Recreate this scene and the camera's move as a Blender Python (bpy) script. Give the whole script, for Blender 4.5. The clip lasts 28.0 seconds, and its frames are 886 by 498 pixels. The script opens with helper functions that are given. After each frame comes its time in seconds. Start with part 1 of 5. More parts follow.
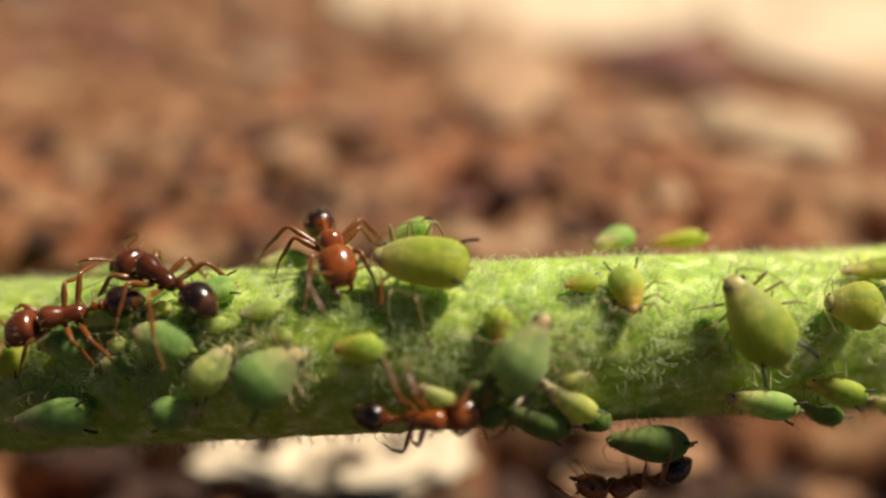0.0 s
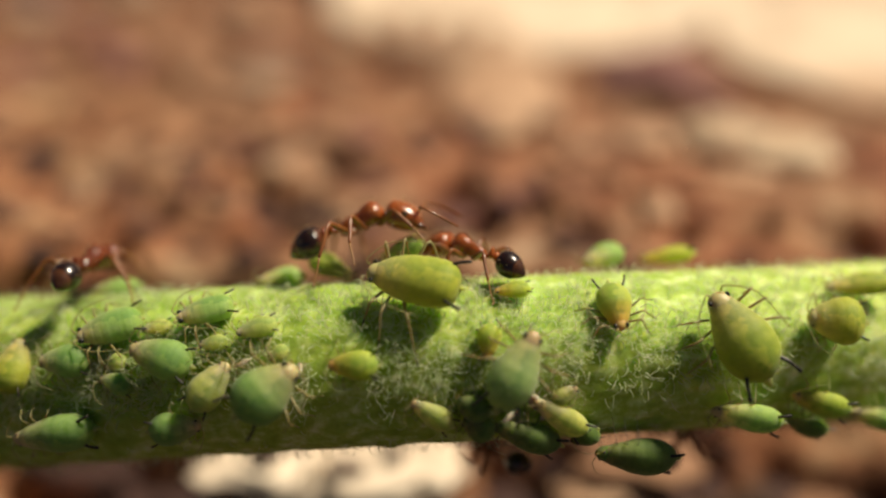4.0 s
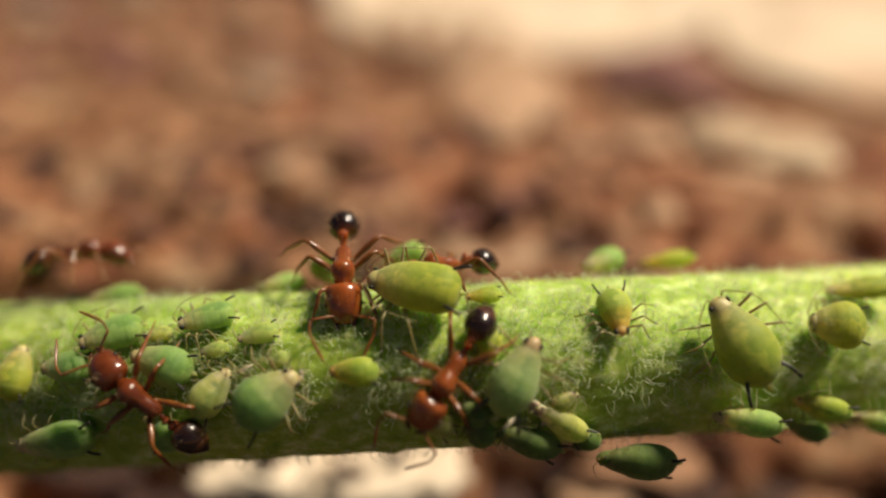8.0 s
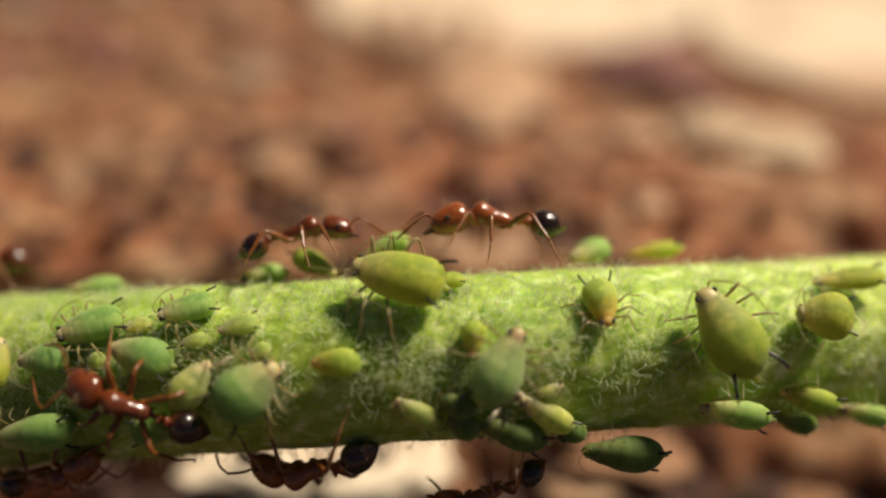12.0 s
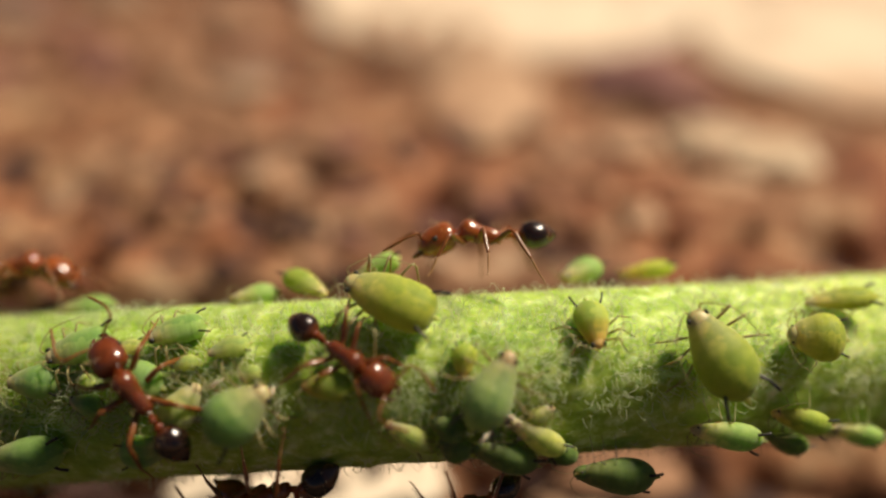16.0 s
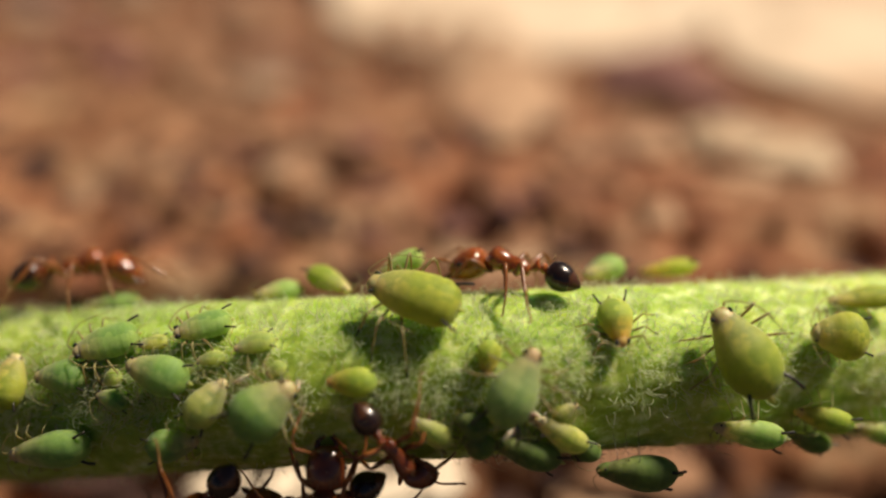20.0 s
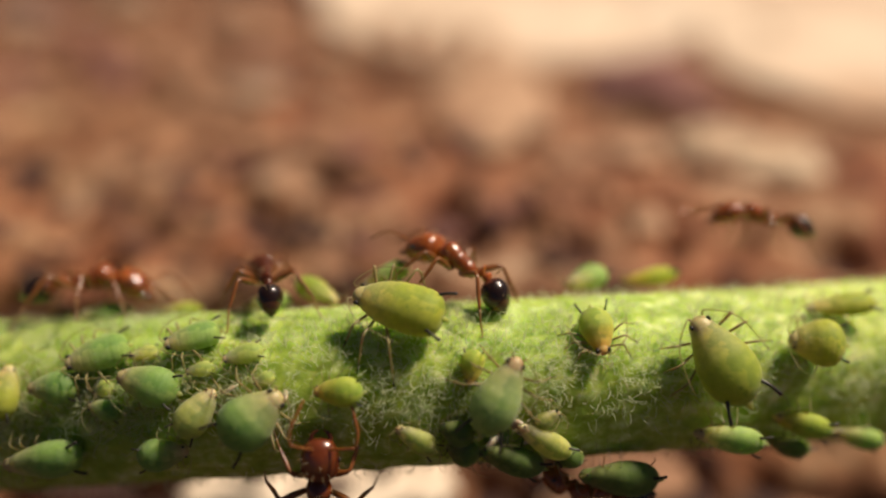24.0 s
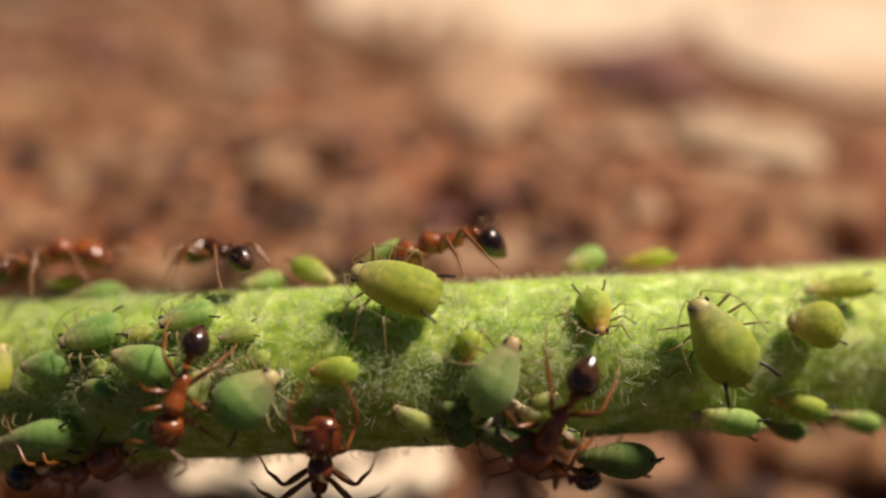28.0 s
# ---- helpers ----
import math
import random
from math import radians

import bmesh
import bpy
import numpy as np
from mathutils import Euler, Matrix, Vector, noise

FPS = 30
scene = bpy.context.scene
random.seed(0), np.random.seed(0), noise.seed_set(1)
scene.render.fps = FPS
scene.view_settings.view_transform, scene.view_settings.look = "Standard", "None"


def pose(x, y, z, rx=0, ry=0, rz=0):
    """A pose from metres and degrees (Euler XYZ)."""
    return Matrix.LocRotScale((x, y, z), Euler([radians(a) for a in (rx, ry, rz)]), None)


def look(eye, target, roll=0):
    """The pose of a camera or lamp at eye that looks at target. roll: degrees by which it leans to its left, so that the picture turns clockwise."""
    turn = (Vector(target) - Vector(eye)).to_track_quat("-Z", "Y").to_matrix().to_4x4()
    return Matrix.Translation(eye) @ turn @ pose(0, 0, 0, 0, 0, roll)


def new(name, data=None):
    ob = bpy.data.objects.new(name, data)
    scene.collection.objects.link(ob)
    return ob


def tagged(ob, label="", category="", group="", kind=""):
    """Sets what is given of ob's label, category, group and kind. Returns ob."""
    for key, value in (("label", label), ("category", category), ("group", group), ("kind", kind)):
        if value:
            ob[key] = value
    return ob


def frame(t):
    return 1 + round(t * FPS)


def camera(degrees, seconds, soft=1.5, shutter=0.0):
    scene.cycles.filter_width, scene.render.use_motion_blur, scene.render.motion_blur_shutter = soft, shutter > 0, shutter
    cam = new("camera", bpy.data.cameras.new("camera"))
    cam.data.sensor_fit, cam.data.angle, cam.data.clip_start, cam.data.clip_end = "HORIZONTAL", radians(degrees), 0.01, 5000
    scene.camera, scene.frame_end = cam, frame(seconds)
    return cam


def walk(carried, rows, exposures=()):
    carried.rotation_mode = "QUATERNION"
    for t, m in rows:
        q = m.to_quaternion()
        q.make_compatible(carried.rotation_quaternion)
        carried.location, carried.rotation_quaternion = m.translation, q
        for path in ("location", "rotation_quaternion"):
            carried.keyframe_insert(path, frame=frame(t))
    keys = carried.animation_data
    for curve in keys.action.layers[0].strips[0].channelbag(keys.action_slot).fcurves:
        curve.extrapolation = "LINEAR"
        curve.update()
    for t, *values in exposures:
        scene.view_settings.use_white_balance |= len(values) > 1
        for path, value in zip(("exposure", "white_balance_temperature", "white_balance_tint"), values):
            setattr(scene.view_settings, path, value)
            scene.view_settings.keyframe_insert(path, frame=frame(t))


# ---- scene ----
# Ants and aphids on a downy green stem over sunlit soil. Lengths below are in millimetres, MM turns them into metres.
MM = 0.001


def at_mm(x, y, z, rx=0, ry=0, rz=0):
    return pose(x * MM, y * MM, z * MM, rx, ry, rz)


cam = camera(50.0, 28.0, soft=2.3, shutter=0.5)
cam.data.dof.use_dof = True
cam.data.dof.focus_distance = 22.3 * MM
cam.data.dof.aperture_fstop = 19.0
walk(cam, [(t, at_mm(*m)) for t, *m in [
    (0, -0.201, -17.595, 24.273, 54.86, -0.20, 0.13), (0.5, -0.220, -17.644, 24.286, 54.92, -0.36, 0.09),
    (1, -0.191, -17.635, 24.388, 55.02, -0.33, 0.07), (1.5, -0.210, -17.724, 24.312, 55.03, -0.31, 0.08),
    (2, -0.178, -17.633, 24.353, 54.72, -0.26, 0.07), (2.5, -0.242, -18.226, 24.891, 55.19, -0.09, 0.27),
    (3, -0.198, -18.314, 25.073, 55.32, 0.01, 0.14), (3.5, -0.106, -18.008, 24.858, 55.30, -0.07, -0.05),
    (5.5, 0.004, -17.799, 24.779, 55.24, 0.05, -0.05), (6, -0.085, -17.740, 24.893, 55.04, -0.07, -0.24),
    (6.5, -0.077, -17.773, 24.887, 55.28, 0.06, -0.10), (7, -0.078, -17.875, 25.017, 55.32, 0.10, -0.02),
    (7.5, -0.027, -17.826, 24.992, 55.31, 0.04, -0.11), (8, 0.021, -17.820, 24.974, 55.19, 0.22, -0.02),
    (8.5, -0.019, -17.774, 24.893, 55.20, 0.13, -0.09), (9, -0.149, -17.812, 24.872, 55.12, -0.04, -0.15),
    (9.5, -0.182, -17.877, 24.890, 54.97, 0.13, -0.01), (10, -0.127, -17.761, 24.559, 54.33, 0.11, -0.12),
    (10.5, 0.014, -17.655, 24.597, 54.51, 0.13, -0.33), (11, 0.185, -17.728, 24.671, 54.93, -0.05, -0.46),
    (11.5, 0.318, -17.516, 24.614, 54.77, 0.08, -0.35), (12, 0.206, -17.688, 24.648, 55.08, -0.06, -0.43),
    (12.5, 0.400, -17.678, 24.594, 55.00, 0.10, -0.33), (14.5, 0.177, -17.598, 24.806, 54.59, -0.43, -0.76),
    (15, 0.300, -17.406, 24.844, 54.72, -0.28, -0.53), (15.5, 0.367, -17.365, 24.943, 54.83, -0.19, -0.65),
    (16, 0.348, -17.351, 25.017, 55.11, -0.15, -0.60), (16.5, 0.167, -17.406, 25.012, 54.91, -0.18, -0.52),
    (17, 0.134, -17.428, 25.011, 54.96, -0.24, -0.48), (17.5, 0.123, -17.429, 25.011, 54.79, -0.20, -0.43),
    (18, 0.095, -17.418, 25.014, 54.82, -0.05, -0.43), (18.5, 0.098, -17.408, 25.012, 54.83, 0.01, -0.18),
    (19, 0.006, -17.431, 25.048, 54.79, -0.00, -0.13), (19.5, -0.019, -17.421, 25.119, 54.60, 0.15, -0.30),
    (20, 0.000, -17.446, 25.055, 55.00, -0.00, 0.00), (20.5, -0.039, -17.488, 25.334, 54.85, 0.14, -0.19),
    (21, 0.021, -17.646, 25.581, 55.14, 0.08, -0.22), (21.5, 0.224, -17.453, 25.677, 55.01, 0.49, -0.30),
    (23.5, 0.268, -17.431, 25.433, 54.80, 0.39, -0.41), (24, 0.316, -17.704, 25.500, 55.13, 0.21, -0.33),
    (24.5, 0.223, -17.798, 25.436, 54.70, 0.18, -0.32), (25, 0.243, -17.703, 25.202, 54.60, -0.01, -0.34),
    (25.5, 0.166, -17.701, 25.166, 54.66, -0.20, -0.34), (26, 0.181, -17.766, 25.210, 54.73, -0.14, -0.25),
    (26.5, 0.278, -17.587, 25.217, 54.91, -0.04, -0.43), (27, 0.263, -17.550, 25.176, 54.41, 0.02, -0.53),
    (27.5, 0.255, -17.587, 25.103, 54.39, -0.08, -0.53), (28, 0.247, -17.730, 25.176, 54.61, -0.23, -0.43),
]], exposures=[(0.0, 0.10, 6500, 11), (7.0, 0.0, 6500, 13), (11.0, -0.02, 6500, 13), (15.0, 0.03, 6500, 13), (18.0, 0.02, 6500, 16), (20.0, -0.03, 6500, 15), (21.0, -0.10, 6500, 17), (24.0, -0.08, 6500, 20), (28.0, -0.05, 6500, 20)])

# ---- light ----
SUN_WAY = Vector((0.56, 0.32, 0.88)).normalized()
world = bpy.data.worlds.new("sky")
scene.world = world
world.use_nodes = True
wn = world.node_tree
sky = wn.nodes.new("ShaderNodeTexSky")
sky.sky_type = "NISHITA"
sky.sun_disc = False
sky.sun_elevation = math.asin(SUN_WAY.z)
sky.sun_rotation = math.atan2(SUN_WAY.x, SUN_WAY.y)
wn.nodes["Background"].inputs["Strength"].default_value = 0.019
wn.links.new(sky.outputs["Color"], wn.nodes["Background"].inputs["Color"])
sun_data = bpy.data.lights.new("sun", "SUN")
sun_data.energy = 5.3
sun_data.angle = radians(6.5)
sun_data.color = (1.0, 0.88, 0.68)
sun = new("sun", sun_data)
sun.matrix_world = look(SUN_WAY * 2.0, (0, 0, 0))


# ---- materials ----
class Nodes:
    """A node material with a few helpers."""

    def __init__(self, name):
        self.mat = bpy.data.materials.new(name)
        self.mat.use_nodes = True
        self.tree = self.mat.node_tree
        self.shader = self.tree.nodes["Principled BSDF"]

    def node(self, kind, **sets):
        n = self.tree.nodes.new(kind)
        for key, value in sets.items():
            n.inputs[key].default_value = value
        return n

    def join(self, a, b):
        self.tree.links.new(a, b)

    def coords(self, kind="Object"):
        return self.node("ShaderNodeTexCoord").outputs[kind]

    def noise(self, scale, detail=4.0, rough=0.6, vector=None, stretch=None):
        n = self.node("ShaderNodeTexNoise", Scale=scale, Detail=detail, Roughness=rough)
        v = vector or self.coords()
        if stretch:
            m = self.node("ShaderNodeMapping")
            m.inputs["Scale"].default_value = stretch
            self.join(v, m.inputs["Vector"])
            v = m.outputs["Vector"]
        self.join(v, n.inputs["Vector"])
        return n.outputs["Fac"]

    def ramp(self, fac, stops):
        r = self.node("ShaderNodeValToRGB")
        while len(r.color_ramp.elements) < len(stops):
            r.color_ramp.elements.new(0.5)
        for e, (p, c) in zip(r.color_ramp.elements, stops):
            e.position, e.color = p, (*c, 1)
        self.join(fac, r.inputs["Fac"])
        return r.outputs["Color"]

    def mix(self, fac, a, b, blend="MIX"):
        m = self.node("ShaderNodeMix")
        m.data_type, m.blend_type = "RGBA", blend
        for value, socket in ((fac, m.inputs["Factor"]), (a, m.inputs["A"]), (b, m.inputs["B"])):
            sockets = [s for s in m.inputs if s.name == socket.name and s.type == ("VALUE" if socket.name == "Factor" else "RGBA")]
            if isinstance(value, bpy.types.NodeSocket):
                self.join(value, sockets[0])
            else:
                sockets[0].default_value = value if socket.name == "Factor" else (*value, 1)
        return [s for s in m.outputs if s.type == "RGBA"][0]

    def bump(self, fac, depth, strength=0.5):
        b = self.node("ShaderNodeBump", Strength=strength, Distance=depth)
        self.join(fac, b.inputs["Height"])
        self.join(b.outputs["Normal"], self.shader.inputs["Normal"])

    def set(self, **values):
        for key, value in values.items():
            socket = self.shader.inputs[key.replace("_", " ")]
            if isinstance(value, bpy.types.NodeSocket):
                self.join(value, socket)
            else:
                socket.default_value = (*value, 1) if isinstance(value, tuple) and len(value) == 3 and socket.type == "RGBA" else value
        return self


def body_skin(name, tail, middle, head):
    """Waxy translucent aphid skin: coloured from the tail (0) to the head (1), mottled."""
    n = Nodes(name)
    sep = n.node("ShaderNodeSeparateXYZ")
    n.join(n.coords("Generated"), sep.inputs["Vector"])
    colour = n.ramp(sep.outputs["X"], [(0.0, tail), (0.22, middle), (0.50, middle), (0.92, head)])
    flank = n.node("ShaderNodeMath")
    flank.operation = "ADD"
    n.join(sep.outputs["Y"], flank.inputs[0])
    n.join(n.noise(2300, 3.0), flank.inputs[1])
    colour = n.mix(0.75, colour, n.ramp(flank.outputs[0], [(0.55, (1.28, 1.18, 1.1)), (0.85, (0.86, 0.93, 0.8)), (1.1, (0.84, 0.92, 0.8)), (1.4, (1.3, 1.2, 1.1))]), "MULTIPLY")
    mottle = n.ramp(n.noise(5200, 3.0), [(0.3, (0.72, 0.78, 0.7)), (0.7, (1.12, 1.08, 1.05))])
    colour = n.mix(0.8, colour, mottle, "MULTIPLY")
    info = n.node("ShaderNodeObjectInfo")
    vary = n.ramp(info.outputs["Random"], [(0.0, (0.76, 0.84, 0.70)), (1.0, (1.02, 0.98, 0.84))])
    colour = n.mix(1.0, colour, vary, "MULTIPLY")
    n.set(Base_Color=colour, Roughness=0.62, Subsurface_Weight=1.0, Subsurface_Radius=(0.9, 1.0, 0.4), Subsurface_Scale=0.0006, Specular_IOR_Level=0.3, Sheen_Weight=0.25, Sheen_Roughness=0.4, Sheen_Tint=(0.92, 1.0, 0.85))
    n.bump(n.noise(9000, 3.0), 0.00002, 0.35)
    glow = n.node("ShaderNodeBsdfTranslucent")
    n.join(colour, glow.inputs["Color"])
    both = n.node("ShaderNodeMixShader")
    both.inputs[0].default_value = 0.3
    n.join(n.shader.outputs[0], both.inputs[1])
    n.join(glow.outputs[0], both.inputs[2])
    n.join(both.outputs[0], n.tree.nodes["Material Output"].inputs["Surface"])
    return n.mat


def plain(name, low, high, scale, roughness, depth=0.000006, coat=0.0, sss=0.0, metal=0.0):
    n = Nodes(name)
    fac = n.noise(scale, 4.0)
    n.set(Base_Color=n.ramp(fac, [(0.3, low), (0.7, high)]), Roughness=roughness, Coat_Weight=coat, Coat_Roughness=0.12, Metallic=metal)
    if sss:
        n.set(Subsurface_Weight=sss, Subsurface_Radius=(1.0, 0.45, 0.2), Subsurface_Scale=0.00025)
    n.bump(n.noise(scale * 5, 2.0), depth, 0.4)
    return n.mat


GREEN = body_skin("aphid_green", (0.34, 0.50, 0.16), (0.34, 0.53, 0.20), (0.66, 0.63, 0.37))
LIME = body_skin("aphid_lime", (0.42, 0.49, 0.08), (0.46, 0.53, 0.10), (0.68, 0.62, 0.28))
JADE = body_skin("aphid_jade", (0.32, 0.47, 0.15), (0.30, 0.48, 0.18), (0.64, 0.60, 0.36))
MINT = body_skin("aphid_mint", (0.42, 0.56, 0.20), (0.39, 0.57, 0.27), (0.56, 0.60, 0.36))
PALE = body_skin("aphid_pale", (0.50, 0.60, 0.20), (0.55, 0.62, 0.23), (0.70, 0.66, 0.42))
YELLOW = body_skin("aphid_yellow", (0.43, 0.57, 0.12), (0.50, 0.58, 0.12), (0.68, 0.52, 0.13))
SPROUT = body_skin("aphid_sprout", (0.38, 0.52, 0.13), (0.42, 0.55, 0.13), (0.70, 0.49, 0.12))
# green skin with the stem's shade put into its colour
SHADED = body_skin("aphid_shaded", (0.17, 0.27, 0.08), (0.17, 0.28, 0.09), (0.24, 0.27, 0.12))
HEADS = {LIME: plain("aphid_head_tan", (0.52, 0.46, 0.17), (0.61, 0.54, 0.25), 6000, 0.45, sss=0.4),
         MINT: plain("aphid_head_brown", (0.46, 0.34, 0.16), (0.56, 0.43, 0.23), 6000, 0.45, sss=0.4),
         YELLOW: plain("aphid_head_orange", (0.62, 0.40, 0.09), (0.68, 0.46, 0.13), 6000, 0.45, sss=0.4),
         SPROUT: plain("aphid_head_amber", (0.60, 0.38, 0.09), (0.68, 0.45, 0.13), 6000, 0.45, sss=0.4),
         PALE: plain("aphid_head_cream", (0.56, 0.48, 0.22), (0.64, 0.55, 0.29), 6000, 0.45, sss=0.4),
         GREEN: plain("aphid_head_pinkish", (0.48, 0.41, 0.19), (0.57, 0.49, 0.26), 6000, 0.45, sss=0.4),
         JADE: plain("aphid_head_buff", (0.46, 0.40, 0.17), (0.54, 0.46, 0.22), 6000, 0.45, sss=0.4)}
HUSK = plain("shed_husk", (0.40, 0.34, 0.22), (0.60, 0.54, 0.40), 5000, 0.5, sss=0.5)
APHID_LEG = plain("aphid_leg", (0.20, 0.18, 0.07), (0.34, 0.29, 0.13), 5000, 0.45, sss=0.3)
APHID_BLACK = plain("aphid_black", (0.012, 0.011, 0.009), (0.03, 0.026, 0.02), 8000, 0.4)
ANT_RED = plain("ant_red", (0.095, 0.020, 0.005), (0.21, 0.048, 0.010), 2600, 0.25, 0.000001, coat=0.8, sss=0.5)
ANT_AMBER = plain("ant_amber", (0.18, 0.042, 0.006), (0.37, 0.098, 0.014), 2600, 0.25, 0.000001, coat=0.8, sss=0.6)
ANT_BROWN = plain("ant_brown", (0.060, 0.015, 0.006), (0.12, 0.030, 0.009), 2600, 0.22, 0.000001, coat=0.35, sss=0.15)
def gaster_skin():
    """Black glossy gaster, brown at its waist and in a band before the tip."""
    n = Nodes("ant_gaster")
    sep = n.node("ShaderNodeSeparateXYZ")
    n.join(n.coords("Generated"), sep.inputs["Vector"])
    along = n.node("ShaderNodeMath")
    along.operation = "MULTIPLY_ADD"
    along.inputs[1].default_value = 0.12
    n.join(n.noise(2500, 3.0), along.inputs[0])
    n.join(sep.outputs["X"], along.inputs[2])
    tone = n.ramp(along.outputs[0], [(0.08, (0.03, 0.012, 0.005)), (0.24, (0.07, 0.026, 0.010)), (0.30, (0.10, 0.036, 0.012)), (0.36, (0.016, 0.007, 0.004)), (0.86, (0.018, 0.007, 0.004)), (1.02, (0.12, 0.034, 0.010))])
    n.set(Base_Color=tone, Roughness=0.26, Coat_Weight=0.6, Coat_Roughness=0.1, Subsurface_Weight=0.2, Subsurface_Radius=(1.0, 0.4, 0.15), Subsurface_Scale=0.0002)
    n.bump(n.noise(24000, 2.0), 0.000003, 0.4)
    return n.mat


GASTER = gaster_skin()
ANT_LEG = plain("ant_leg", (0.14, 0.046, 0.010), (0.26, 0.092, 0.020), 5000, 0.3, coat=0.3, sss=0.2)
BRISTLE = plain("ant_bristle", (0.50, 0.33, 0.14), (0.66, 0.48, 0.24), 5000, 0.4)
ANT_TARSUS = plain("ant_tarsus", (0.24, 0.12, 0.04), (0.36, 0.19, 0.07), 5000, 0.4)


def stem_material():
    n = Nodes("stem_skin")
    fine = n.noise(2900, 4.0, 0.62, stretch=(0.75, 1.0, 1.0))
    broad = n.noise(330, 3.0)
    colour = n.ramp(fine, [(0.28, (0.25, 0.38, 0.03)), (0.5, (0.44, 0.58, 0.09)), (0.72, (0.80, 0.88, 0.46))])
    tint = n.ramp(broad, [(0.3, (0.80, 0.92, 0.75)), (0.7, (1.1, 1.04, 1.0))])
    colour = n.mix(1.0, colour, tint, "MULTIPLY")
    # light painted along the stem: left end darkened, right end brightened
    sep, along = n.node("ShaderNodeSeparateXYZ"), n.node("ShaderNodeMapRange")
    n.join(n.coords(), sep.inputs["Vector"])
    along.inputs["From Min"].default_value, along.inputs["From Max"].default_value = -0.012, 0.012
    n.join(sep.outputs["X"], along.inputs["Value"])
    light_along = n.ramp(along.outputs["Result"], [(0.0, (0.78, 0.84, 0.72)), (0.5, (0.95, 0.98, 0.95)), (1.0, (1.16, 1.14, 1.25))])
    n.set(Base_Color=n.mix(1.0, colour, light_along, "MULTIPLY"), Roughness=0.7, Subsurface_Weight=1.0, Subsurface_Radius=(0.7, 1.0, 0.18), Subsurface_Scale=0.0005)
    n.bump(fine, 0.00006, 0.6)
    return n.mat


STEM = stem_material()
def hair_material():
    n = Nodes("stem_hair")
    colour = n.ramp(n.noise(3000, 2.0), [(0.3, (0.86, 0.92, 0.66)), (0.7, (0.96, 0.97, 0.86))])
    n.set(Base_Color=colour, Roughness=0.25, Specular_IOR_Level=1.0)
    glow = n.node("ShaderNodeBsdfTranslucent")
    n.join(colour, glow.inputs["Color"])
    both = n.node("ShaderNodeMixShader")
    both.inputs[0].default_value = 0.8
    n.join(n.shader.outputs[0], both.inputs[1])
    n.join(glow.outputs[0], both.inputs[2])
    n.join(both.outputs[0], n.tree.nodes["Material Output"].inputs["Surface"])
    return n.mat


HAIR = hair_material()


def soil_material(name, cut_bounce):
    n = Nodes(name)
    broad, mid, fine = n.noise(60, 4.0, 0.6), n.noise(430, 5.0, 0.62), n.noise(1500, 4.0, 0.7)
    base = n.ramp(mid, [(0.34, (0.028, 0.012, 0.008)), (0.43, (0.21, 0.086, 0.040)), (0.56, (0.32, 0.158, 0.080)), (0.67, (0.56, 0.37, 0.235))])
    tint = n.ramp(broad, [(0.3, (0.90, 0.86, 0.66)), (0.5, (1.0, 0.94, 0.86)), (0.7, (1.14, 1.04, 1.0))])
    colour = n.mix(1.0, base, tint, "MULTIPLY")
    hue = n.ramp(n.noise(150, 3.0), [(0.36, (1.06, 0.84, 0.72)), (0.5, (0.95, 0.97, 0.96)), (0.64, (0.84, 0.98, 1.08))])
    colour = n.mix(0.9, colour, hue, "MULTIPLY")
    colour = n.mix(0.5, colour, n.ramp(fine, [(0.3, (0.55, 0.5, 0.45)), (0.7, (1.2, 1.2, 1.2))]), "MULTIPLY")
    # dark ground added below the stem to cut light bounced onto it
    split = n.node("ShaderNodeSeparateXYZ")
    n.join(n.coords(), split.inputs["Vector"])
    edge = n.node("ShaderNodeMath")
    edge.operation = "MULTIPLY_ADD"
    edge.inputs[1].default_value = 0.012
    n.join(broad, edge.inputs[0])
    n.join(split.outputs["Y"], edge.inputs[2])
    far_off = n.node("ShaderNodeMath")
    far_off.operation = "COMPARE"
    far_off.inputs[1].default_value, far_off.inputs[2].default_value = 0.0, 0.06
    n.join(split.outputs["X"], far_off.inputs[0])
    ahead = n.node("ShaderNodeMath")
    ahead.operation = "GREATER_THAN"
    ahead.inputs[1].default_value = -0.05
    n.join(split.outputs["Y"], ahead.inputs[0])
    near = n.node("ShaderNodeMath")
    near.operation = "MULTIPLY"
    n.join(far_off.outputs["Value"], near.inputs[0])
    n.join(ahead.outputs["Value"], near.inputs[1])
    dark_edge = n.node("ShaderNodeMapRange")
    dark_edge.inputs["From Min"].default_value, dark_edge.inputs["From Max"].default_value = 0.0070, 0.0100
    n.join(edge.outputs["Value"], dark_edge.inputs["Value"])
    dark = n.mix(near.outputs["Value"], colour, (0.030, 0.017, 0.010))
    colour = n.mix(dark_edge.outputs["Result"], dark, colour) if cut_bounce else colour
    n.set(Base_Color=colour, Roughness=0.88)
    n.bump(fine, 0.0004, 0.6)
    return n.mat


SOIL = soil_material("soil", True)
CLOD = soil_material("soil_clod", False)
CHIP = plain("wood_chip", (0.25, 0.12, 0.06), (0.40, 0.22, 0.12), 220, 0.8, 0.0002)
ASH = plain("greyed_bark", (0.26, 0.18, 0.115), (0.47, 0.34, 0.23), 260, 0.85, 0.0002)
# near-black: bark crumbs, and the painted shade of the hollows
UMBER = plain("bark_and_hollow_shade", (0.035, 0.016, 0.012), (0.09, 0.04, 0.03), 260, 0.85, 0.0002)
PLUM = plain("reddish_bark", (0.13, 0.05, 0.04), (0.24, 0.10, 0.08), 200, 0.8, 0.0002)
